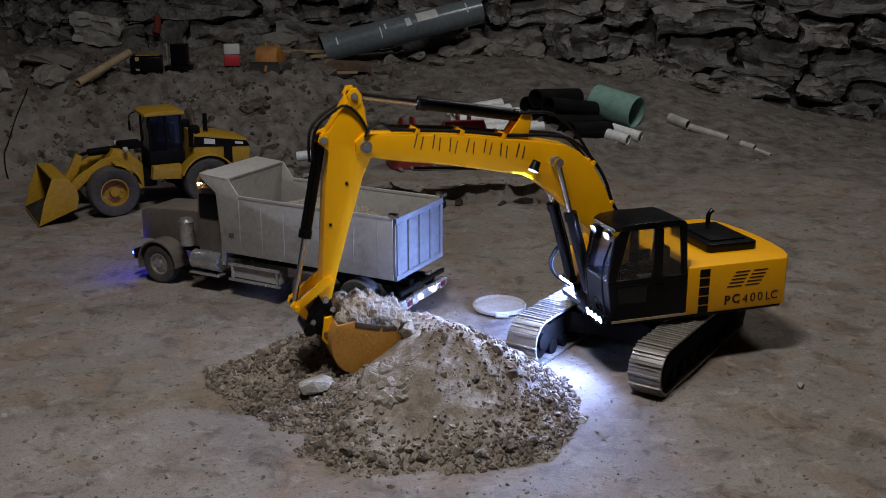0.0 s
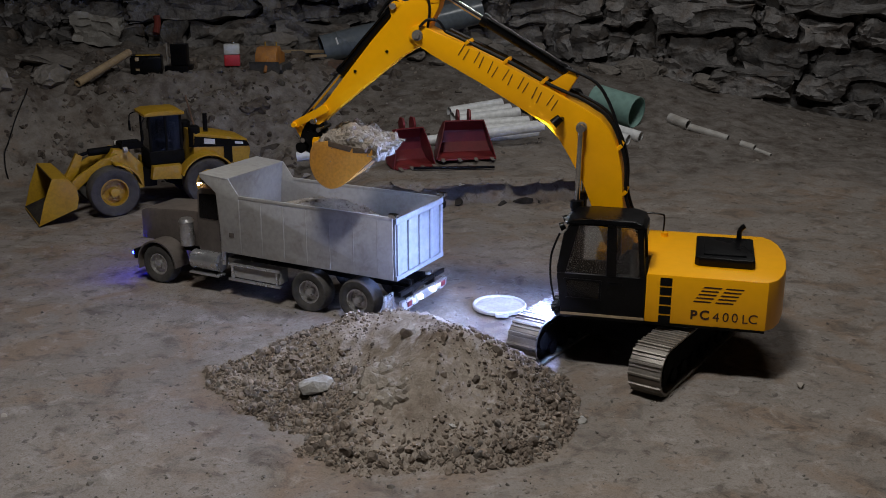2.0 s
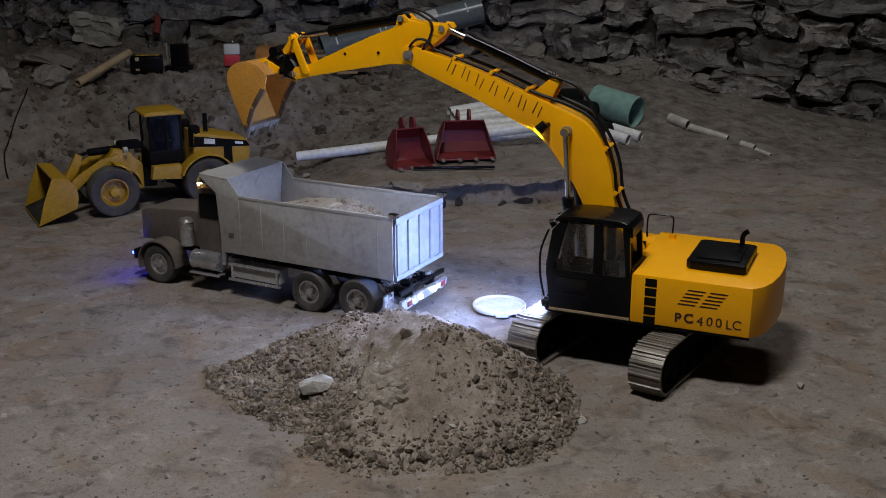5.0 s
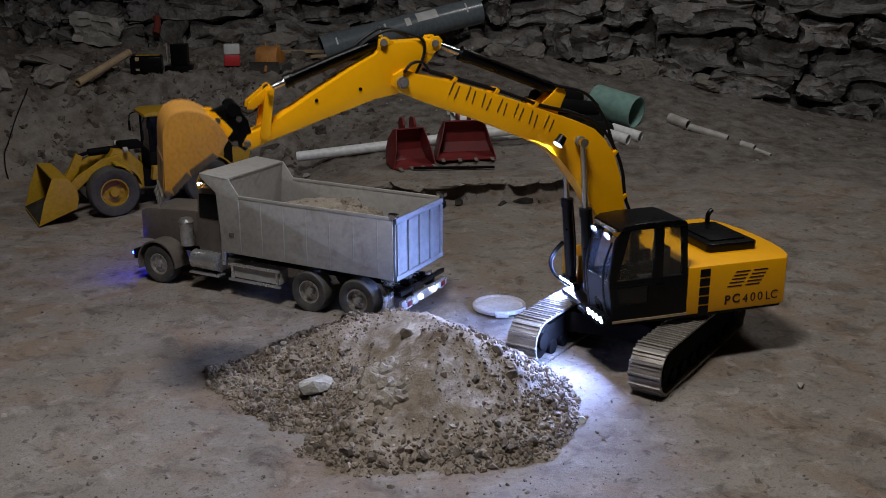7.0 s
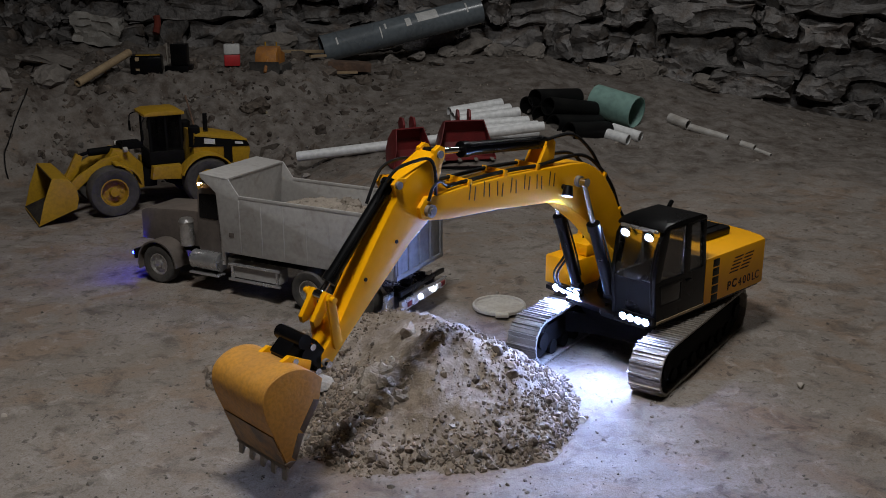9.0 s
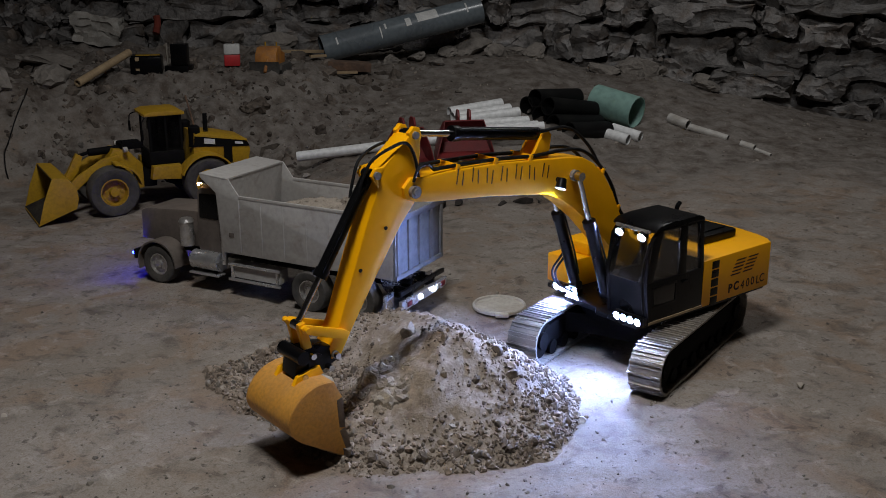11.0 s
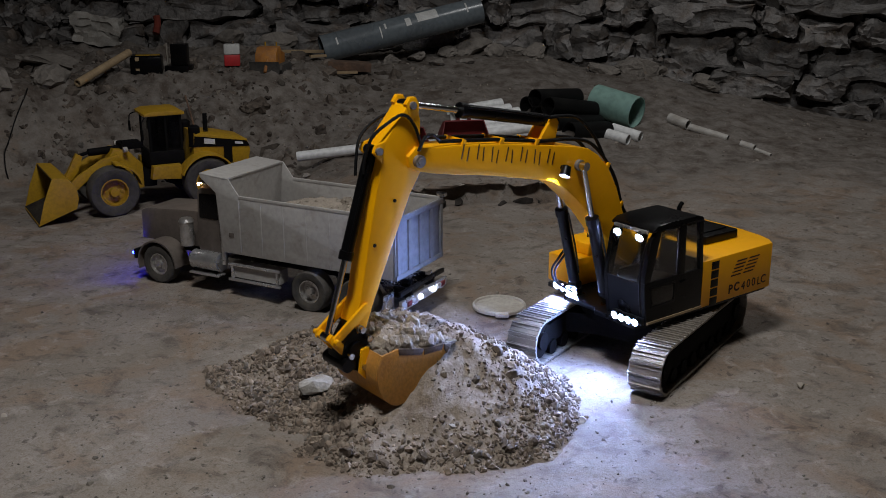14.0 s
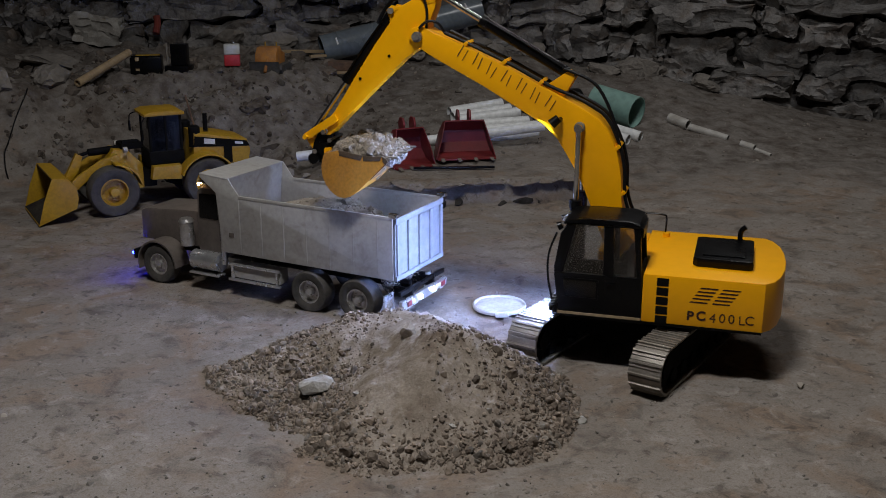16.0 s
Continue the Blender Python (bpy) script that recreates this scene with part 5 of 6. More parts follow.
for name, dims in (("wall_west", (-2.7, -2.6, -1.7, 4.7)), ("wall_east", (2.6, 2.7, -1.7, 4.7)), ("wall_south", (-2.6, 2.6, -1.7, -1.6))):
    bm = B()
    box(bm, *dims, -0.2, 2.2)
    tagged(part(name, bm, MORTAR), "plain dark stone basement wall", "wall", kind="structure")
bm = B()
box(bm, -2.7, 2.7, -1.7, 4.7, 2.2, 2.3)
tagged(part("ceiling", bm, BEAM), "dark wooden basement ceiling", "ceiling", kind="structure")
# unseen boxes above the overhead light and the added back fill
for x, y, w in ((-0.2, 0.85, 0.42), (0.95, 2.75, 0.6)):
    fix = tagged(empty("room_light_box", pose(x, y, 2.2)), "unseen plain white box above a room light", "lamp", "ceiling lamps")
    bm = B()
    box(bm, -w * 0.55, w * 0.55, -w * 0.3, w * 0.3, -0.12, -0.0, 0.01)
    part("lamp_housing", bm, LID, fix)

# ---- boulders and rubble at the wall's foot ----
for x, y, s, st in ((-1.36, 3.12, 0.075, (1.2, 1, 0.9)), (-1.22, 3.2, 0.06, (1.3, 1, 0.8)), (-1.52, 3.25, 0.1, (1.2, 1, 0.8)), (-1.3, 3.5, 0.08, (1.5, 1, 0.7)), (-1.05, 3.62, 0.05, (1.3, 1, 0.8)),
                    (0.11, 4.05, 0.075, (1.3, 0.9, 1)), (0.2, 4.0, 0.05, (1.2, 1, 1)), (0.27, 4.02, 0.045, (1.2, 1, 0.9)), (0.36, 4.02, 0.055, (1.6, 1, 0.8)), (0.02, 3.98, 0.045, (1.4, 1, 0.7)),
                    (-0.1, 3.95, 0.045, (1.5, 1, 0.7)), (-0.02, 3.86, 0.03, (1.3, 1, 0.8)), (0.09, 3.88, 0.03, (1.4, 1, 0.7)), (-0.2, 3.88, 0.035, (1.3, 1, 0.8)), (0.76, 3.98, 0.075, (1.6, 1, 0.8)),
                    (0.62, 3.95, 0.05, (1.5, 1, 0.7)), (0.98, 3.9, 0.06, (1.6, 1, 0.7)), (-0.62, 3.98, 0.07, (1.3, 1, 1)), (-0.4, 4.02, 0.06, (1.3, 1, 0.9)), (-0.8, 4.0, 0.06, (1.4, 1, 0.9)),
                    (-0.45, 2.9, 0.024, (1.3, 1, 0.8)), (-0.39, 2.88, 0.018, (1.2, 1, 0.8))):
    stone("boulder", x, y, gz(x, y) + s * 0.28, s, ROCK, "rough grey limestone boulder at the foot of the wall", "boulder", "boulders by the wall", 3, st)
rub = []
while len(rub) < 600:
    x, y = rng.uniform(-1.7, 1.9), rng.uniform(2.85, 4.1)
    near_wall = smooth(0.35, 0.0, wall_y(x) - y)
    near_bank = smooth(-0.2, -0.6, x) * smooth(2.8, 3.0, y) * smooth(3.5, 3.2, y)
    if rng.random() > 0.06 + 0.8 * near_wall * smooth(1.6, 0.4, x) + 0.6 * near_bank:
        continue
    s = 0.003 + rng.exponential(0.004) + 0.008 * near_wall * rng.random()
    rub.append((x, y, gz(x, y) - s * 0.3, min(s, 0.03)))
tagged(scatter("rubble", rub, ROCK, 2), "broken grey stone rubble along the bank", "rubble", kind="stuff")
# added dark lumps: the ledge's shaded gaps put into colour
for x, y, s, st in ((-0.005, 2.585, 0.03, (1.3, 0.7, 0.7)), (0.04, 2.59, 0.02, (1.3, 0.7, 0.6)), (0.155, 2.61, 0.018, (1.6, 0.7, 0.7)), (0.2, 2.62, 0.024, (1.5, 0.6, 0.7)), (0.25, 2.63, 0.013, (1.8, 0.7, 0.6)),
                    (-0.1, 2.58, 0.028, (1.5, 0.7, 0.7))):
    stone("shade_lump", x, y, gz(x, 2.52) + s * 0.3, s, SHADE_DARK, "added dark lump standing in for shade under the ledge", "earth clump", "dark clumps along the ledge", 2, st)
# overhanging slabs added to throw shade on the ledge face
for x, s in ((-0.16, 0.05), (-0.09, 0.055), (-0.01, 0.06), (0.07, 0.05), (0.13, 0.045), (0.2, 0.055), (0.27, 0.05), (0.33, 0.045)):
    y = 2.60 + 0.05 * fbm(x * 3, 0.4) + 0.12 * smooth(0.1, 0.5, x)
    ob = stone("shade_slab", x, y + 0.012, gz(x, y + 0.05) - 0.002, s, SOIL, "added overhanging earth slab that shades the ledge face", "earth slab", "ledge crust", 3, (1.1, 0.75, 0.22))
    ob.matrix_basis = pose(x, y + 0.012, gz(x, y + 0.05) - 0.002, 4, rng.uniform(-6, 6), rng.uniform(-12, 12))
dk_pts = []
while len(dk_pts) < 1100:
    x, y = rng.uniform(-1.6, 0.3), rng.uniform(2.85, 3.75)
    if rng.random() > 0.15 + 0.9 * max(fbm(x * 5, y * 5, 12, 3), 0) or x > -0.1 - 0.8 * (y - 3.2):
        continue
    s = 0.0025 + rng.exponential(0.0045)
    dk_pts.append((x, y, gz(x, y) - s * 0.5, min(s, 0.02)))
bank_pts = []
while len(bank_pts) < 420:
    x, y = rng.uniform(-1.7, -0.15), rng.uniform(2.88, 3.75)
    if y < 2.86 + 0.2 * smooth(-0.75, -0.3, x) or (abs(x + 0.75) < 0.35 and y < 2.98):
        continue
    s = 0.008 + rng.exponential(0.014)
    bank_pts.append((x, y, gz(x, y) - min(s, 0.06) * 0.52, min(s, 0.06)))
tagged(scatter("embedded_rock", bank_pts, EARTH_ROCK, 3), "dark earthy rocks half buried in the bank", "rocks", kind="stuff")
tagged(scatter("bank_clods", dk_pts, BANK_CLOD, 2), "dark brown earth clods over the bank", "clods", kind="stuff")
stone("pale_rock", -0.186, 1.42, pz(-0.186, 1.42) + 0.008, 0.027, PALE, "pale angular stone lying on the pile", "rock", "", 2, (1.15, 1, 1.0))
stone("pale_rock", -0.05, 1.47, pz(-0.05, 1.47) + 0.006, 0.018, LOAD, "tan stone near the top of the pile", "rock", "", 2)
stone("pale_rock", -0.122, 1.345, pz(-0.122, 1.345) + 0.002, 0.0065, PALE, "small white stone chip on the pile", "rock", "", 2)
stone("pale_rock", 0.013, 1.27, pz(0.013, 1.27) + 0.002, 0.0065, PALE, "small white stone chip on the pile", "rock", "", 2)
stone("pale_rock", 0.2, 1.36, gz(0.2, 1.36) + 0.002, 0.009, PALE, "small pale stone on the floor", "rock", "", 2)
for x, y, s in ((-0.285, 1.63, 0.011), (-0.262, 1.66, 0.008), (-0.3, 1.6, 0.007), (0.55, 1.47, 0.009)):
    stone("pale_rock", x, y, gz(x, y) + s * 0.3, s, PEBBLE, "small grey stone on the earth floor", "rock", "", 2)

# ---- round lid on the floor ----
bm = B()
lathe(bm, [(0.0005, 0.0), (0.047, 0.0), (0.0495, 0.001), (0.05, 0.006), (0.048, 0.0085), (0.0455, 0.0075), (0.0445, 0.0045), (0.02, 0.005), (0.0005, 0.005)], 48, pose(0, 0, 0, 90))
lid = part("bucket_lid", bm, LID, None, "", pose(0.1049, 1.825, 0.0045, 1, -1, 30))
tagged(lid, "round white plastic lid with dust lying on the floor", "lid")
bm = B()
box(bm, -0.012, 0.012, -0.008, 0.004, 0.0, 0.006, 0.0015)
part("tab", bm, LID, lid, "", pose(0.002, -0.051, 0.001, 0, 0, 0))
lid.matrix_basis = pose(0.1049, 1.825, 0.003, 0, 0, 0)


# ---- pipes and attachments on the slope ----
def pipe(name, a, b, r, mat, label, group="", wall_t=0.12):
    """An open pipe from a to b with a hollow bore."""
    a, b = Vector(a), Vector(b)
    d = b - a
    bm = B()
    lathe(bm, [(r, 0), (r, d.length), (r * (1 - wall_t), d.length), (r * (1 - wall_t), 0)], 24)
    ob = part(name, bm, mat)
    ob.matrix_basis = Matrix.Translation(a) @ d.to_track_quat("Y", "Z").to_matrix().to_4x4()
    return tagged(ob, label, "pipe", group)


def on(x, y, r):
    return (x, y, gz(x, y) + r * 0.95)


def lay(x0, y0, x1, y1, r, sink=0.3):
    """Both ends of a straight pipe that rests on the highest lumps under it."""
    a, b = gz(x0, y0), gz(x1, y1)
    up = max(gz(x0 + (x1 - x0) * k / 24, y0 + (y1 - y0) * k / 24) - a - (b - a) * k / 24 for k in range(25))
    return (x0, y0, a + up + r * (1 - sink)), (x1, y1, b + up + r * (1 - sink))


r = 0.0145
pipe("plastic_pipe", *lay(-0.425, 2.975, 0.296, 3.02, r), r, PVC, "long white plastic pipe lying on the slope")
for x0, y0, x1, y1, up in ((0.11, 3.06, 0.285, 3.12, -0.008), (0.09, 3.11, 0.29, 3.175, -0.008), (0.065, 3.16, 0.265, 3.23, -0.008), (0.04, 3.21, 0.24, 3.285, -0.008), (0.03, 3.255, 0.215, 3.335, -0.008), (0.02, 3.3, 0.19, 3.385, -0.006)):
    a, b = lay(x0, y0, x1, y1, 0.0185)
    pipe("plastic_pipe", (a[0], a[1], a[2] + up), (b[0], b[1], b[2] + up), 0.0185, PVC, "white plastic pipe in a loose stack", "stacked white pipes")
rb_ = 0.029
for x0, y0, x1, y1, up in ((0.30, 3.24, 0.46, 3.38, -0.012), (0.34, 3.19, 0.50, 3.33, -0.012), (0.265, 3.3, 0.42, 3.44, -0.012), (0.325, 3.215, 0.485, 3.355, 0.03), (0.29, 3.275, 0.44, 3.415, 0.03), (0.385, 3.15, 0.52, 3.27, -0.012)):
    a, b = lay(x0, y0, x1, y1, rb_)
    pipe("drain_pipe", (a[0], a[1], a[2] + up), (b[0], b[1], b[2] + up * 0.9), rb_, DARK_PIPE, "black plastic pipe in a pile", "piled black pipes")
pipe("sewer_pipe", on(0.505, 3.44, 0.052), on(0.625, 3.34, 0.052), 0.052, GREEN, "short wide pale green pipe with an open end", "", 0.07)
r = 0.017
pipe("plastic_pipe", on(0.495, 3.25, r), on(0.575, 3.19, r), r, PVC, "short white plastic pipe offcut", "short white offcuts")
pipe("plastic_pipe", on(0.54, 3.285, r), on(0.62, 3.225, r), r, PVC, "short white plastic pipe offcut", "short white offcuts")
pipe("plastic_pipe", on(0.745, 3.40, 0.016), on(0.795, 3.345, 0.016), 0.016, PVC_DUSTY, "broken white pipe piece half in the earth", "broken pipe pieces")
pipe("plastic_pipe", on(0.80, 3.345, 0.008), on(0.905, 3.265, 0.004), 0.0115, PVC_DUSTY, "thin dusty white pipe half in the earth", "broken pipe pieces")
pipe("plastic_pipe", on(0.93, 3.205, 0.006), on(0.965, 3.175, 0.006), 0.0105, PVC_DUSTY, "broken white pipe piece half in the earth", "broken pipe pieces")
pipe("plastic_pipe", on(0.965, 3.165, 0.003), on(1.0, 3.12, 0.002), 0.0065, PVC_DUSTY, "thin dusty white pipe half in the earth", "broken pipe pieces")
# large grey pipe on rocks
big = pipe("duct_pipe", (-0.437, 3.80, 0.270), (0.137, 3.98, 0.396), 0.05, GREY_PIPE, "large blue-grey plastic pipe propped on rocks", "", 0.06)
for w0, w1, a0, a1, mt in ((0.36, 0.44, 50, 95, LABEL_WHITE), (0.315, 0.335, 45, 80, LABEL_WHITE), (0.215, 0.219, 20, 70, LABEL_WHITE), (0.235, 0.242, 55, 80, LABEL_WHITE), (0.05, 0.056, 40, 70, LABEL_WHITE), (0.55, 0.556, 40, 85, LABEL_WHITE)):
    bm = B()
    ring0, ring1 = [], []
    for k in range(9):
        a = math.radians(a0 + (a1 - a0) * k / 8)
        for ring, w in ((ring0, w0), (ring1, w1)):
            ring.append(bm.verts.new((0.0506 * math.cos(a + math.radians(-28)), w, 0.0506 * math.sin(a + math.radians(-28)))))
    for k in range(8):
        bm.faces.new((ring0[k], ring0[k + 1], ring1[k + 1], ring1[k]))
    part("label_strip", bm, mt, big, "pale label strip")


def red_bucket(x, y, yaw, w):
    ob = tagged(empty("excavator_bucket", pose(x, y, gz(x, y) + 0.001, 0, 0, yaw)), "spare dark red digging bucket standing on the earth", "bucket", "spare red buckets")
    prof = [(0.0, 0.0), (-0.035, 0.008), (-0.055, 0.035), (-0.055, 0.07), (-0.035, 0.098), (-0.012, 0.104)]
    ins = [(a * 0.92 + (0.002 if a > -0.01 else 0), b * 0.93 + 0.004) for a, b in prof]
    bm = B()
    prism(bm, prof + ins[::-1], -w, w)
    part("shell", bm, RED, ob)
    for yy in (w + 0.0002, -w - 0.0032):
        bm = B()
        prism(bm, prof + [(0.012, 0.055), (0.02, 0.0)], yy, yy + 0.003, 0.0006)
        part("side_plate", bm, RED, ob)
    bm = B()
    box(bm, -0.002, 0.035, -w, w, 0.0, 0.004, 0.001)
    part("cutting_edge", bm, RED, ob)
    for k in range(4):
        bm = B()
        yy = -w * 0.85 + 2 * w * 0.85 * k / 3
        prism(bm, [(0.03, 0.0005), (0.03, 0.006), (0.052, 0.0022), (0.052, 0.0005)], yy - 0.005, yy + 0.005)
        part("tooth", bm, TRACK, ob)
    for child in ob.children:
        for v in child.data.vertices:
            v.co.y *= 1 - 3.4 * max(v.co.z, 0)
    for yy in (0.016, -0.016):
        bm = B()
        prism(bm, [(-0.045, 0.09), (-0.05, 0.115), (-0.04, 0.13), (-0.02, 0.13), (-0.012, 0.112), (-0.015, 0.1)], yy - 0.003, yy + 0.003, 0.001)
        part("bucket_ear", bm, RED, ob)
    return ob


red_bucket(-0.085, 2.80, -64, 0.06)
red_bucket(0.062, 2.865, -80, 0.082)
bm = B()
box(bm, -0.11, 0.11, -0.005, 0.005, 0, 0.006, 0.001)
tagged(part("flat_bar", bm, BLACK, None, "", pose(0.03, 2.755, gz(0.03, 2.755) + 0.004, 0, 0, 4)), "thin dark steel bar lying on the earth", "bar")

# ---- things on the shelf by the wall ----
pole = pipe("wooden_pole", (-1.117, 3.19, 0.232), (-1.02, 3.42, 0.30), 0.0125, WOOD, "pale round wooden pole leaning on the rubble", "", 0.3)
pole["category"] = "pole"
bx = tagged(empty("battery_box", pose(-0.965, 3.42, gz(-0.965, 3.42), 0, 0, 8)), "black battery box with small yellow labels", "box")
bm = B()
box(bm, -0.05, 0.05, -0.03, 0.03, 0.0, 0.055, 0.005)
part("case", bm, BLACK, bx)
bm = B()
box(bm, -0.046, 0.046, -0.026, 0.026, 0.0552, 0.06, 0.002)
part("lid", bm, BLACK, bx)
for z0, z1 in ((0.043, 0.055), (0.012, 0.019)):
    bm = B()
    box(bm, -0.032, -0.02, -0.0312, -0.0302, z0, z1)
    part("label", bm, WOOD, bx, "small yellow label")
bm = B()
box(bm, -0.03, 0.045, -0.026, -0.02, 0.0602, 0.063)
part("strap", bm, LOADER_PAINT, bx)
dk = tagged(empty("tool_stand", pose(-0.855, 3.40, gz(-0.855, 3.40), 0, 0, -5)), "dark metal attachment frame standing on the shelf", "attachment")
bm = B()
box(bm, -0.04, 0.04, -0.03, 0.03, 0.0, 0.03, 0.004)
part("base", bm, BLACK, dk)
bm = B()
box(bm, -0.022, 0.03, -0.015, 0.02, 0.0302, 0.098, 0.003)
part("upright", bm, BLACK, dk)
bm = B()
rod(bm, (-0.036, 0, 0.03), (-0.042, 0.01, 0.1), 0.004, 8)
part("rod_handle", bm, TRACK, dk)
bm = B()
tube(bm, [(-1.08, 3.98, 0.31), (-1.076, 4.0, 0.345), (-1.08, 4.005, 0.375)], 0.013, 10)
tagged(part("red_rag", bm, RAG), "faded red rag hanging on the stone wall", "rag")
jug = tagged(empty("oil_bottle", pose(-0.70, 3.49, gz(-0.70, 3.49), 0, 0, 10)), "white bottle with a red lower half and cap", "bottle")
bm = B()
box(bm, -0.026, 0.026, -0.017, 0.017, 0.0, 0.038, 0.005)
part("lower_body", bm, LABEL_RED, jug, "red lower half")
bm = B()
box(bm, -0.0262, 0.0262, -0.0172, 0.0172, 0.0382, 0.072, 0.005)
part("upper_body", bm, LABEL_WHITE, jug)
bm = B()
rod(bm, (0.003, 0, 0.072), (0.003, 0, 0.082), 0.0075, 12)
part("cap", bm, STEEL, jug)
om = tagged(empty("bulldozer", pose(-0.575, 3.50, gz(-0.575, 3.50), 0, 0, 262)), "small faded orange model machine with dark tracks", "model machine")
for y in (0.042, -0.042):
    bm = B()
    prism(bm, [(-0.05, 0.0), (-0.062, 0.016), (-0.05, 0.032), (0.05, 0.032), (0.062, 0.016), (0.05, 0.0)], y - 0.014, y + 0.014, 0.003)
    part("track", bm, RUBBER, om)
slab("body", [(-0.05, 0.02), (-0.05, 0.062), (-0.02, 0.07), (0.0, 0.088), (0.03, 0.086), (0.052, 0.064), (0.058, 0.034), (0.055, 0.02)], -0.036, 0.036, ORANGE, om, "", 0.004)
slab("blade", [(0.068, 0.004), (0.063, 0.02), (0.066, 0.042), (0.074, 0.044), (0.07, 0.02), (0.074, 0.003)], -0.05, 0.05, RUBBER, om)
for y in (0.02, -0.018):
    bm = B()
    rod(bm, (-0.01, y, 0.07), (-0.01, y, 0.1), 0.0028, 8)
    part("lever", bm, LOADER_PAINT, om)
bm = B()
rod(bm, (0.05, 0.006, 0.05), (0.085, 0.006, 0.012), 0.005, 8)
part("front_arm", bm, ORANGE, om)


def board(x, y, yaw, lx, ly, lz, label, tilt=0.0, lift=0.0):
    bm = B()
    box(bm, -lx / 2, lx / 2, -ly / 2, ly / 2, 0, lz, 0.001)
    return tagged(part("wood_board", bm, WOOD, None, "", pose(x, y, gz(x, y) + 0.002 + lift, 0, tilt, yaw)), label, "board", "scrap boards")


rusty = board(-0.33, 3.68, 8, 0.15, 0.07, 0.03, "rusty brown steel plate block below the large pipe", 4, 0.006)
rusty.name, rusty["category"] = "steel_block", "steel block"
rusty.data.materials[0] = RUST
board(-0.36, 3.615, 12, 0.13, 0.03, 0.007, "flat piece of scrap board on the earth", 0, 0.012)
board(-0.44, 3.70, 30, 0.06, 0.02, 0.008, "small offcut of pale wood", 0, 0.006)
board(-0.50, 3.78, 3, 0.2, 0.018, 0.01, "thin pale wooden strip on the shelf", 0, 0.012)

# ---- cable on the bank ----
CABLE = [(-1.378, 3.544), (-1.312, 3.337), (-1.244, 3.112), (-1.24, 3.044), (-1.243, 2.992), (-1.246, 2.945), (-1.24, 2.896), (-1.224, 2.852), (-1.206, 2.819)]
bm = B()
tube(bm, [(x, y, gz(x, y) + 0.004) for x, y in CABLE], 0.0019, 6)
tagged(part("power_cable", bm, HOSE), "thin black cable lying over the earth bank", "cable")

# ---- soil carried and dropped by the bucket ----
EARTH = []


def lump(size):
    """A crumbly handful of soil: a broken core and many grains on it."""
    v, f = ICO[3]
    at = rng.uniform(0, 50, 3)
    swell = [1 + 0.42 * fbm(*(p * 1.3 + at), 4) + 0.12 * fbm(*(p * 6 + at), 2) for p in v]
    core = v * np.array(swell)[:, None] * size
    vs, fs, off = [core], [f], len(core)
    for _ in range(60):
        k = rng.integers(len(core))
        g, gf_ = SHAPES[1][rng.integers(9)]
        vs.append(g * size * rng.uniform(0.025, 0.11) + core[k])
        fs.append(gf_ + off)
        off += len(g)
    ob = mesh_object("soil_lump", np.concatenate(vs).tolist(), np.concatenate(fs).tolist(), CRUMB, False)
    return tagged(ob, "crumbly lump of brown soil scooped by the bucket", "soil lump", "soil lumps")


def cavity(k):
    """Places for lumps in the bucket, in its space: the filled bowl and a heap over the rim."""
    i, j = k % 4, (k // 4)
    y = -0.039 + 0.026 * i + rng.uniform(-0.004, 0.004)
    row = [(0.06, 0.045), (0.045, 0.02), (0.075, 0.025), (0.1, 0.012), (0.12, 0.006), (0.046, 0.004), (0.062, 0.0), (0.08, -0.002), (0.098, -0.002), (0.115, 0.0), (0.128, 0.004),
           (0.072, -0.006), (0.096, -0.007)][j % 13]
    return Vector((row[0] + rng.uniform(-0.005, 0.005), y * (0.72 if j % 13 >= 11 else 1.0 if j % 13 >= 5 else 0.8), row[1] + rng.uniform(-0.004, 0.004)))


for k in range(52):
    EARTH.append((lump(rng.uniform(0.0125, 0.0165)), cavity(k), "first", rng.uniform(0, 1)))
    EARTH.append((lump(rng.uniform(0.0125, 0.0165)), cavity(k), "second", rng.uniform(0, 1)))
for which in ("first", "second"):
    for spot, size in (((0.05, -0.026, 0.014), 0.023), ((0.05, 0.025, 0.013), 0.024), ((0.08, -0.028, 0.01), 0.024), ((0.083, 0.028, 0.009), 0.024), ((0.07, 0.0, 0.005), 0.026),
                       ((0.108, 0.002, 0.004), 0.022), ((0.108, -0.03, 0.006), 0.019), ((0.11, 0.031, 0.006), 0.019), ((0.07, 0.02, 0.035), 0.026), ((0.075, -0.022, 0.035), 0.026)):
        EARTH.append((lump(size), Vector(spot), which, rng.uniform(0, 1)))
GRAINS = []
for k in range(300):
    GRAINS.append((tagged(scatter("soil_crumb", [(*(rng.normal(size=3) * np.array([0.0085, 0.0085, 0.0105])), rng.uniform(0.0006, 0.0018)) for _ in range(140)], CRUMB, 1),
                          "small falling spray of loose soil crumbs", "soil crumbs", "falling crumbs"),
                   Vector((rng.uniform(0.05, 0.09), rng.uniform(-0.028, 0.028), rng.uniform(0.012, 0.038))), rng.uniform(0, 1)))


# ---- motion ----
STEPS = [round(0.1 * k, 1) for k in range(161)]
TRUCK_INV = TRUCK.inverted()


def in_bucket(t):
    return EXCAVATOR @ arm(t)["bucket"] @ HANG


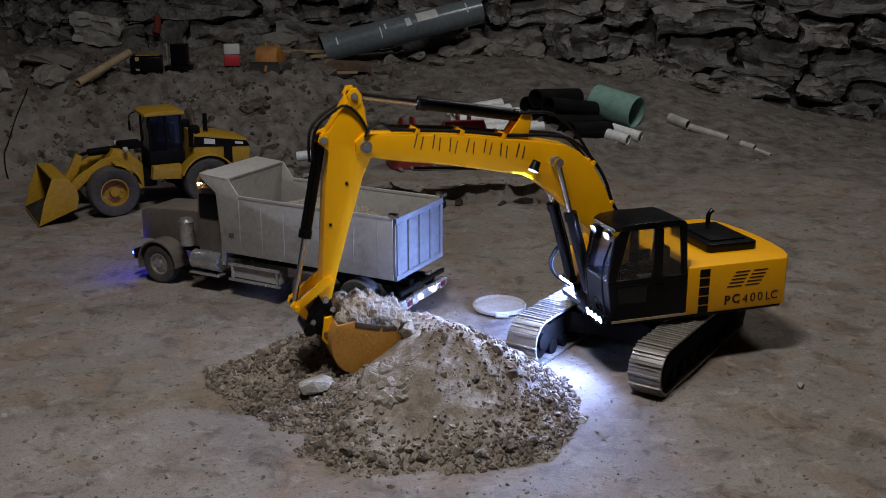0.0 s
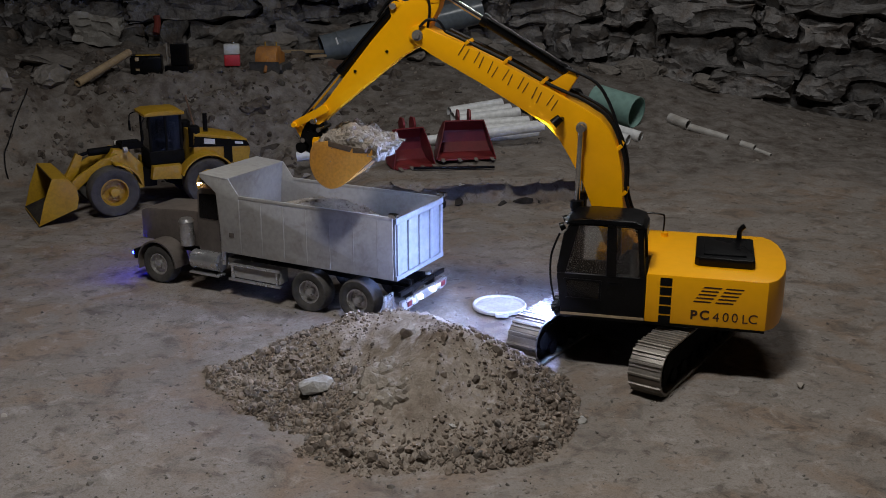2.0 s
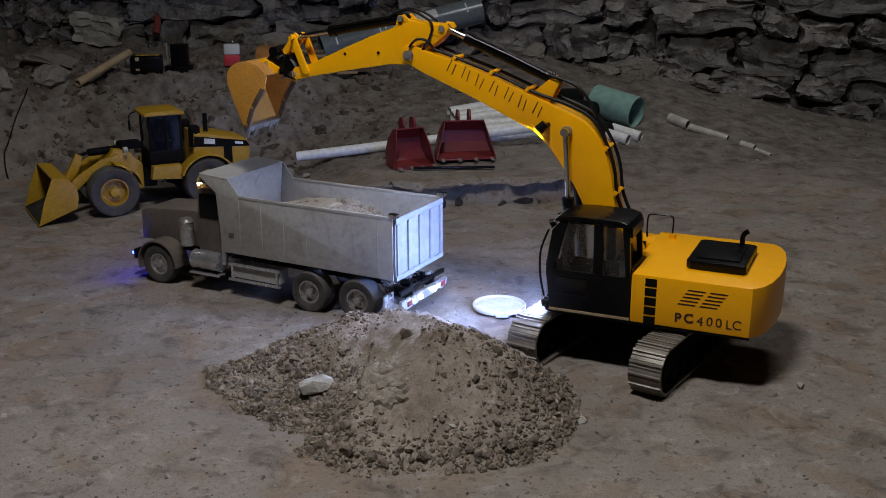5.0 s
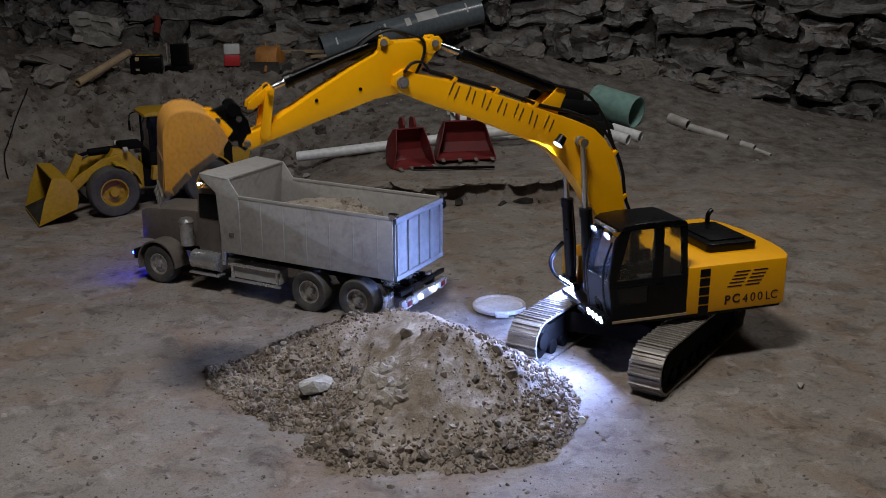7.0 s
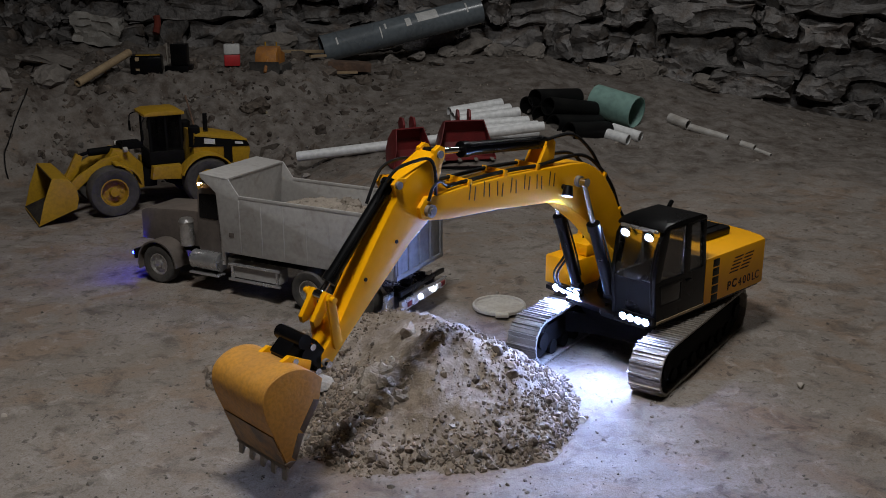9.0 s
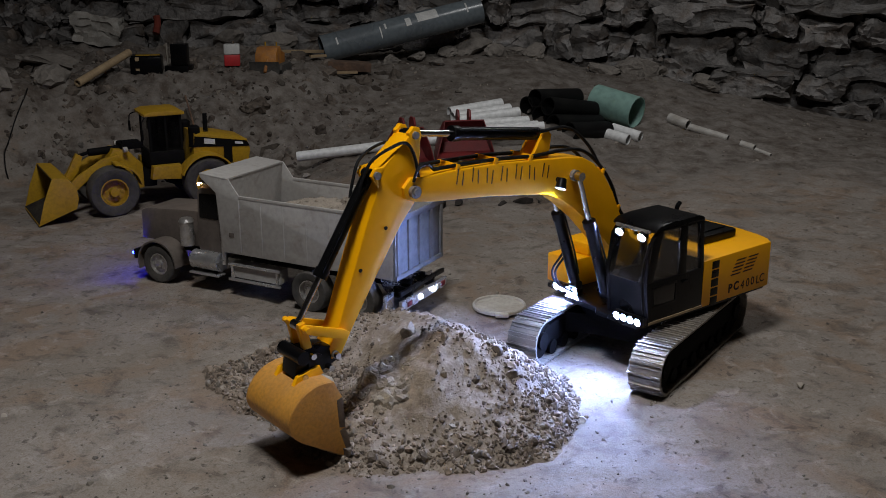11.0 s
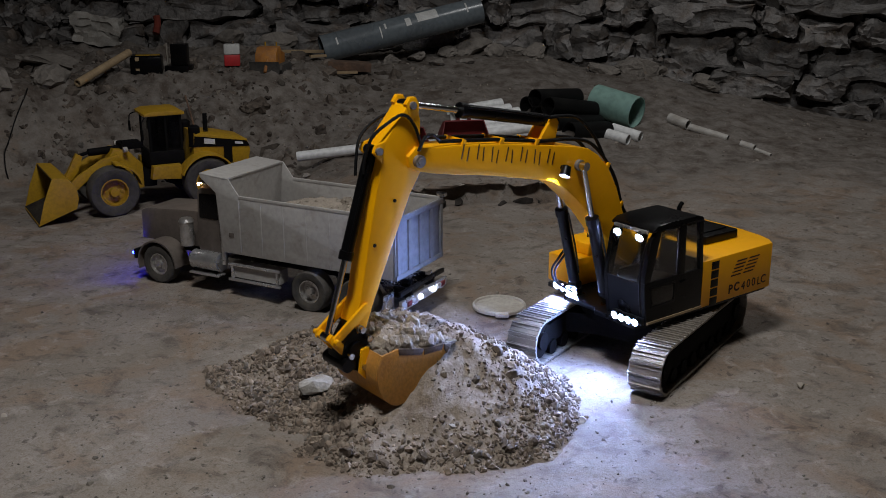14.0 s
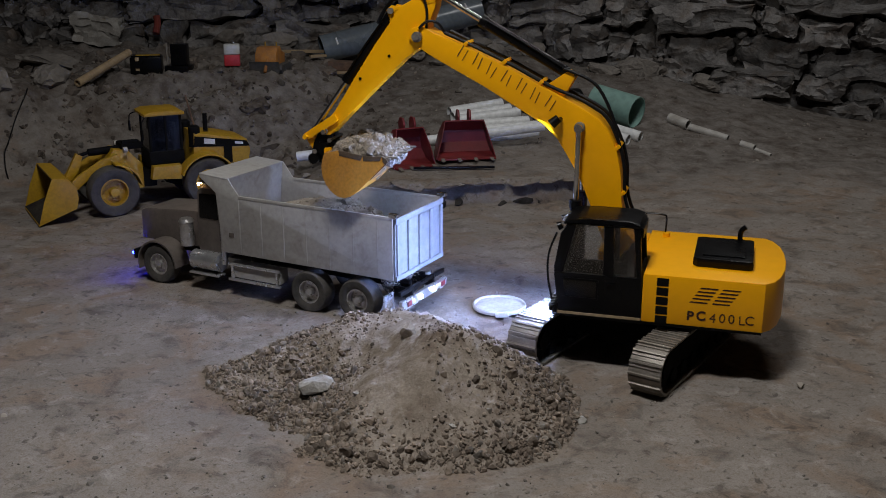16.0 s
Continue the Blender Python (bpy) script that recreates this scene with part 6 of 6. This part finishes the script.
def dropped(spot, spin, start, sink=0.016, slow=2.6, drift=0.0, upright=False):
    """Rows of a lump that rides in the bucket, falls at its time and comes to rest on the load."""
    rows, fall, ang = [], None, 0.0
    for t in STEPS:
        if t <= start:
            rows.append((t, Matrix.Translation(in_bucket(t) @ spot) @ spin if upright else in_bucket(t) @ Matrix.Translation(spot) @ spin))
            continue
        if fall is None:
            p0 = (in_bucket(start) @ spot)
            p1 = (in_bucket(start - 0.1) @ spot)
            fall = (p0, (p0 - p1) * 4, spin if upright else in_bucket(start).to_quaternion().to_matrix().to_4x4() @ spin)
        dt = t - start
        p = fall[0] + fall[1] * dt * 0.6 + Vector((0.91 * drift * dt, -0.41 * drift * dt, -slow * dt * dt))
        q = TRUCK_INV @ p
        q.x, q.y = min(max(q.x, 0.03), 0.33), min(max(q.y, -0.066), 0.066)
        rest = heap(q.x, q.y) - sink
        if q.z <= rest:
            q.z = rest
            m = Matrix.Translation(TRUCK @ q) @ fall[2]
            rows += [(t, m), (16.0, m)]
            break
        q2 = TRUCK_INV @ p
        rows.append((t, Matrix.Translation(TRUCK @ Vector((q.x, q.y, q2.z)) if q2.z < 0.205 else p) @ fall[2]))
    return rows


def motions():
    poses = [arm(t) for t in STEPS]
    for key, ob in list(MOVING.items()) + PAIRED:
        walk(ob, [(t, p[key]) for t, p in zip(STEPS, poses)])
    for ob, spot, which, seed in EARTH:
        spin = pose(0, 0, 0, 360 * seed, 200 * seed, 90 * seed)
        if which == "first":
            # the heap over the rim slides off first, the bottom of the bowl last
            order = min(max((spot.z + 0.02) / 0.075, 0), 1) * 0.6 + (0.12 - spot.x) / 0.09 * 0.4
            walk(ob, dropped(spot, spin, round(2.7 + 0.9 * min(max(order, 0), 1) + 0.25 * seed, 1), 0.02, 2.0, 0.3))
        else:
            rest = in_bucket(13.4) @ Matrix.Translation(spot) @ spin
            place = rest.translation
            rest = Matrix.LocRotScale((place.x, place.y, min(place.z, pz(place.x, place.y) - 0.012 - 0.02 * seed)), rest.to_quaternion(), None)
            rows = [(0.0, rest), (13.3, rest)]
            rows += [(t, in_bucket(t) @ Matrix.Translation(spot) @ spin) for t in STEPS if t > 13.5]
            walk(ob, rows)
    for ob, spot, seed in GRAINS:
        walk(ob, dropped(spot, pose(0, 0, 0, 0, 0, 300 * seed), round(2.1 + 6 * seed if seed < 0.13 else 2.75 + 1.7 * (seed - 0.13) / 0.87, 1), 0.045, 1.5,
                         (0.2 + 0.35 * (7 * seed % 1)) * (1 - 0.8 * smooth(0.6, 0.95, seed)), True))


motions()
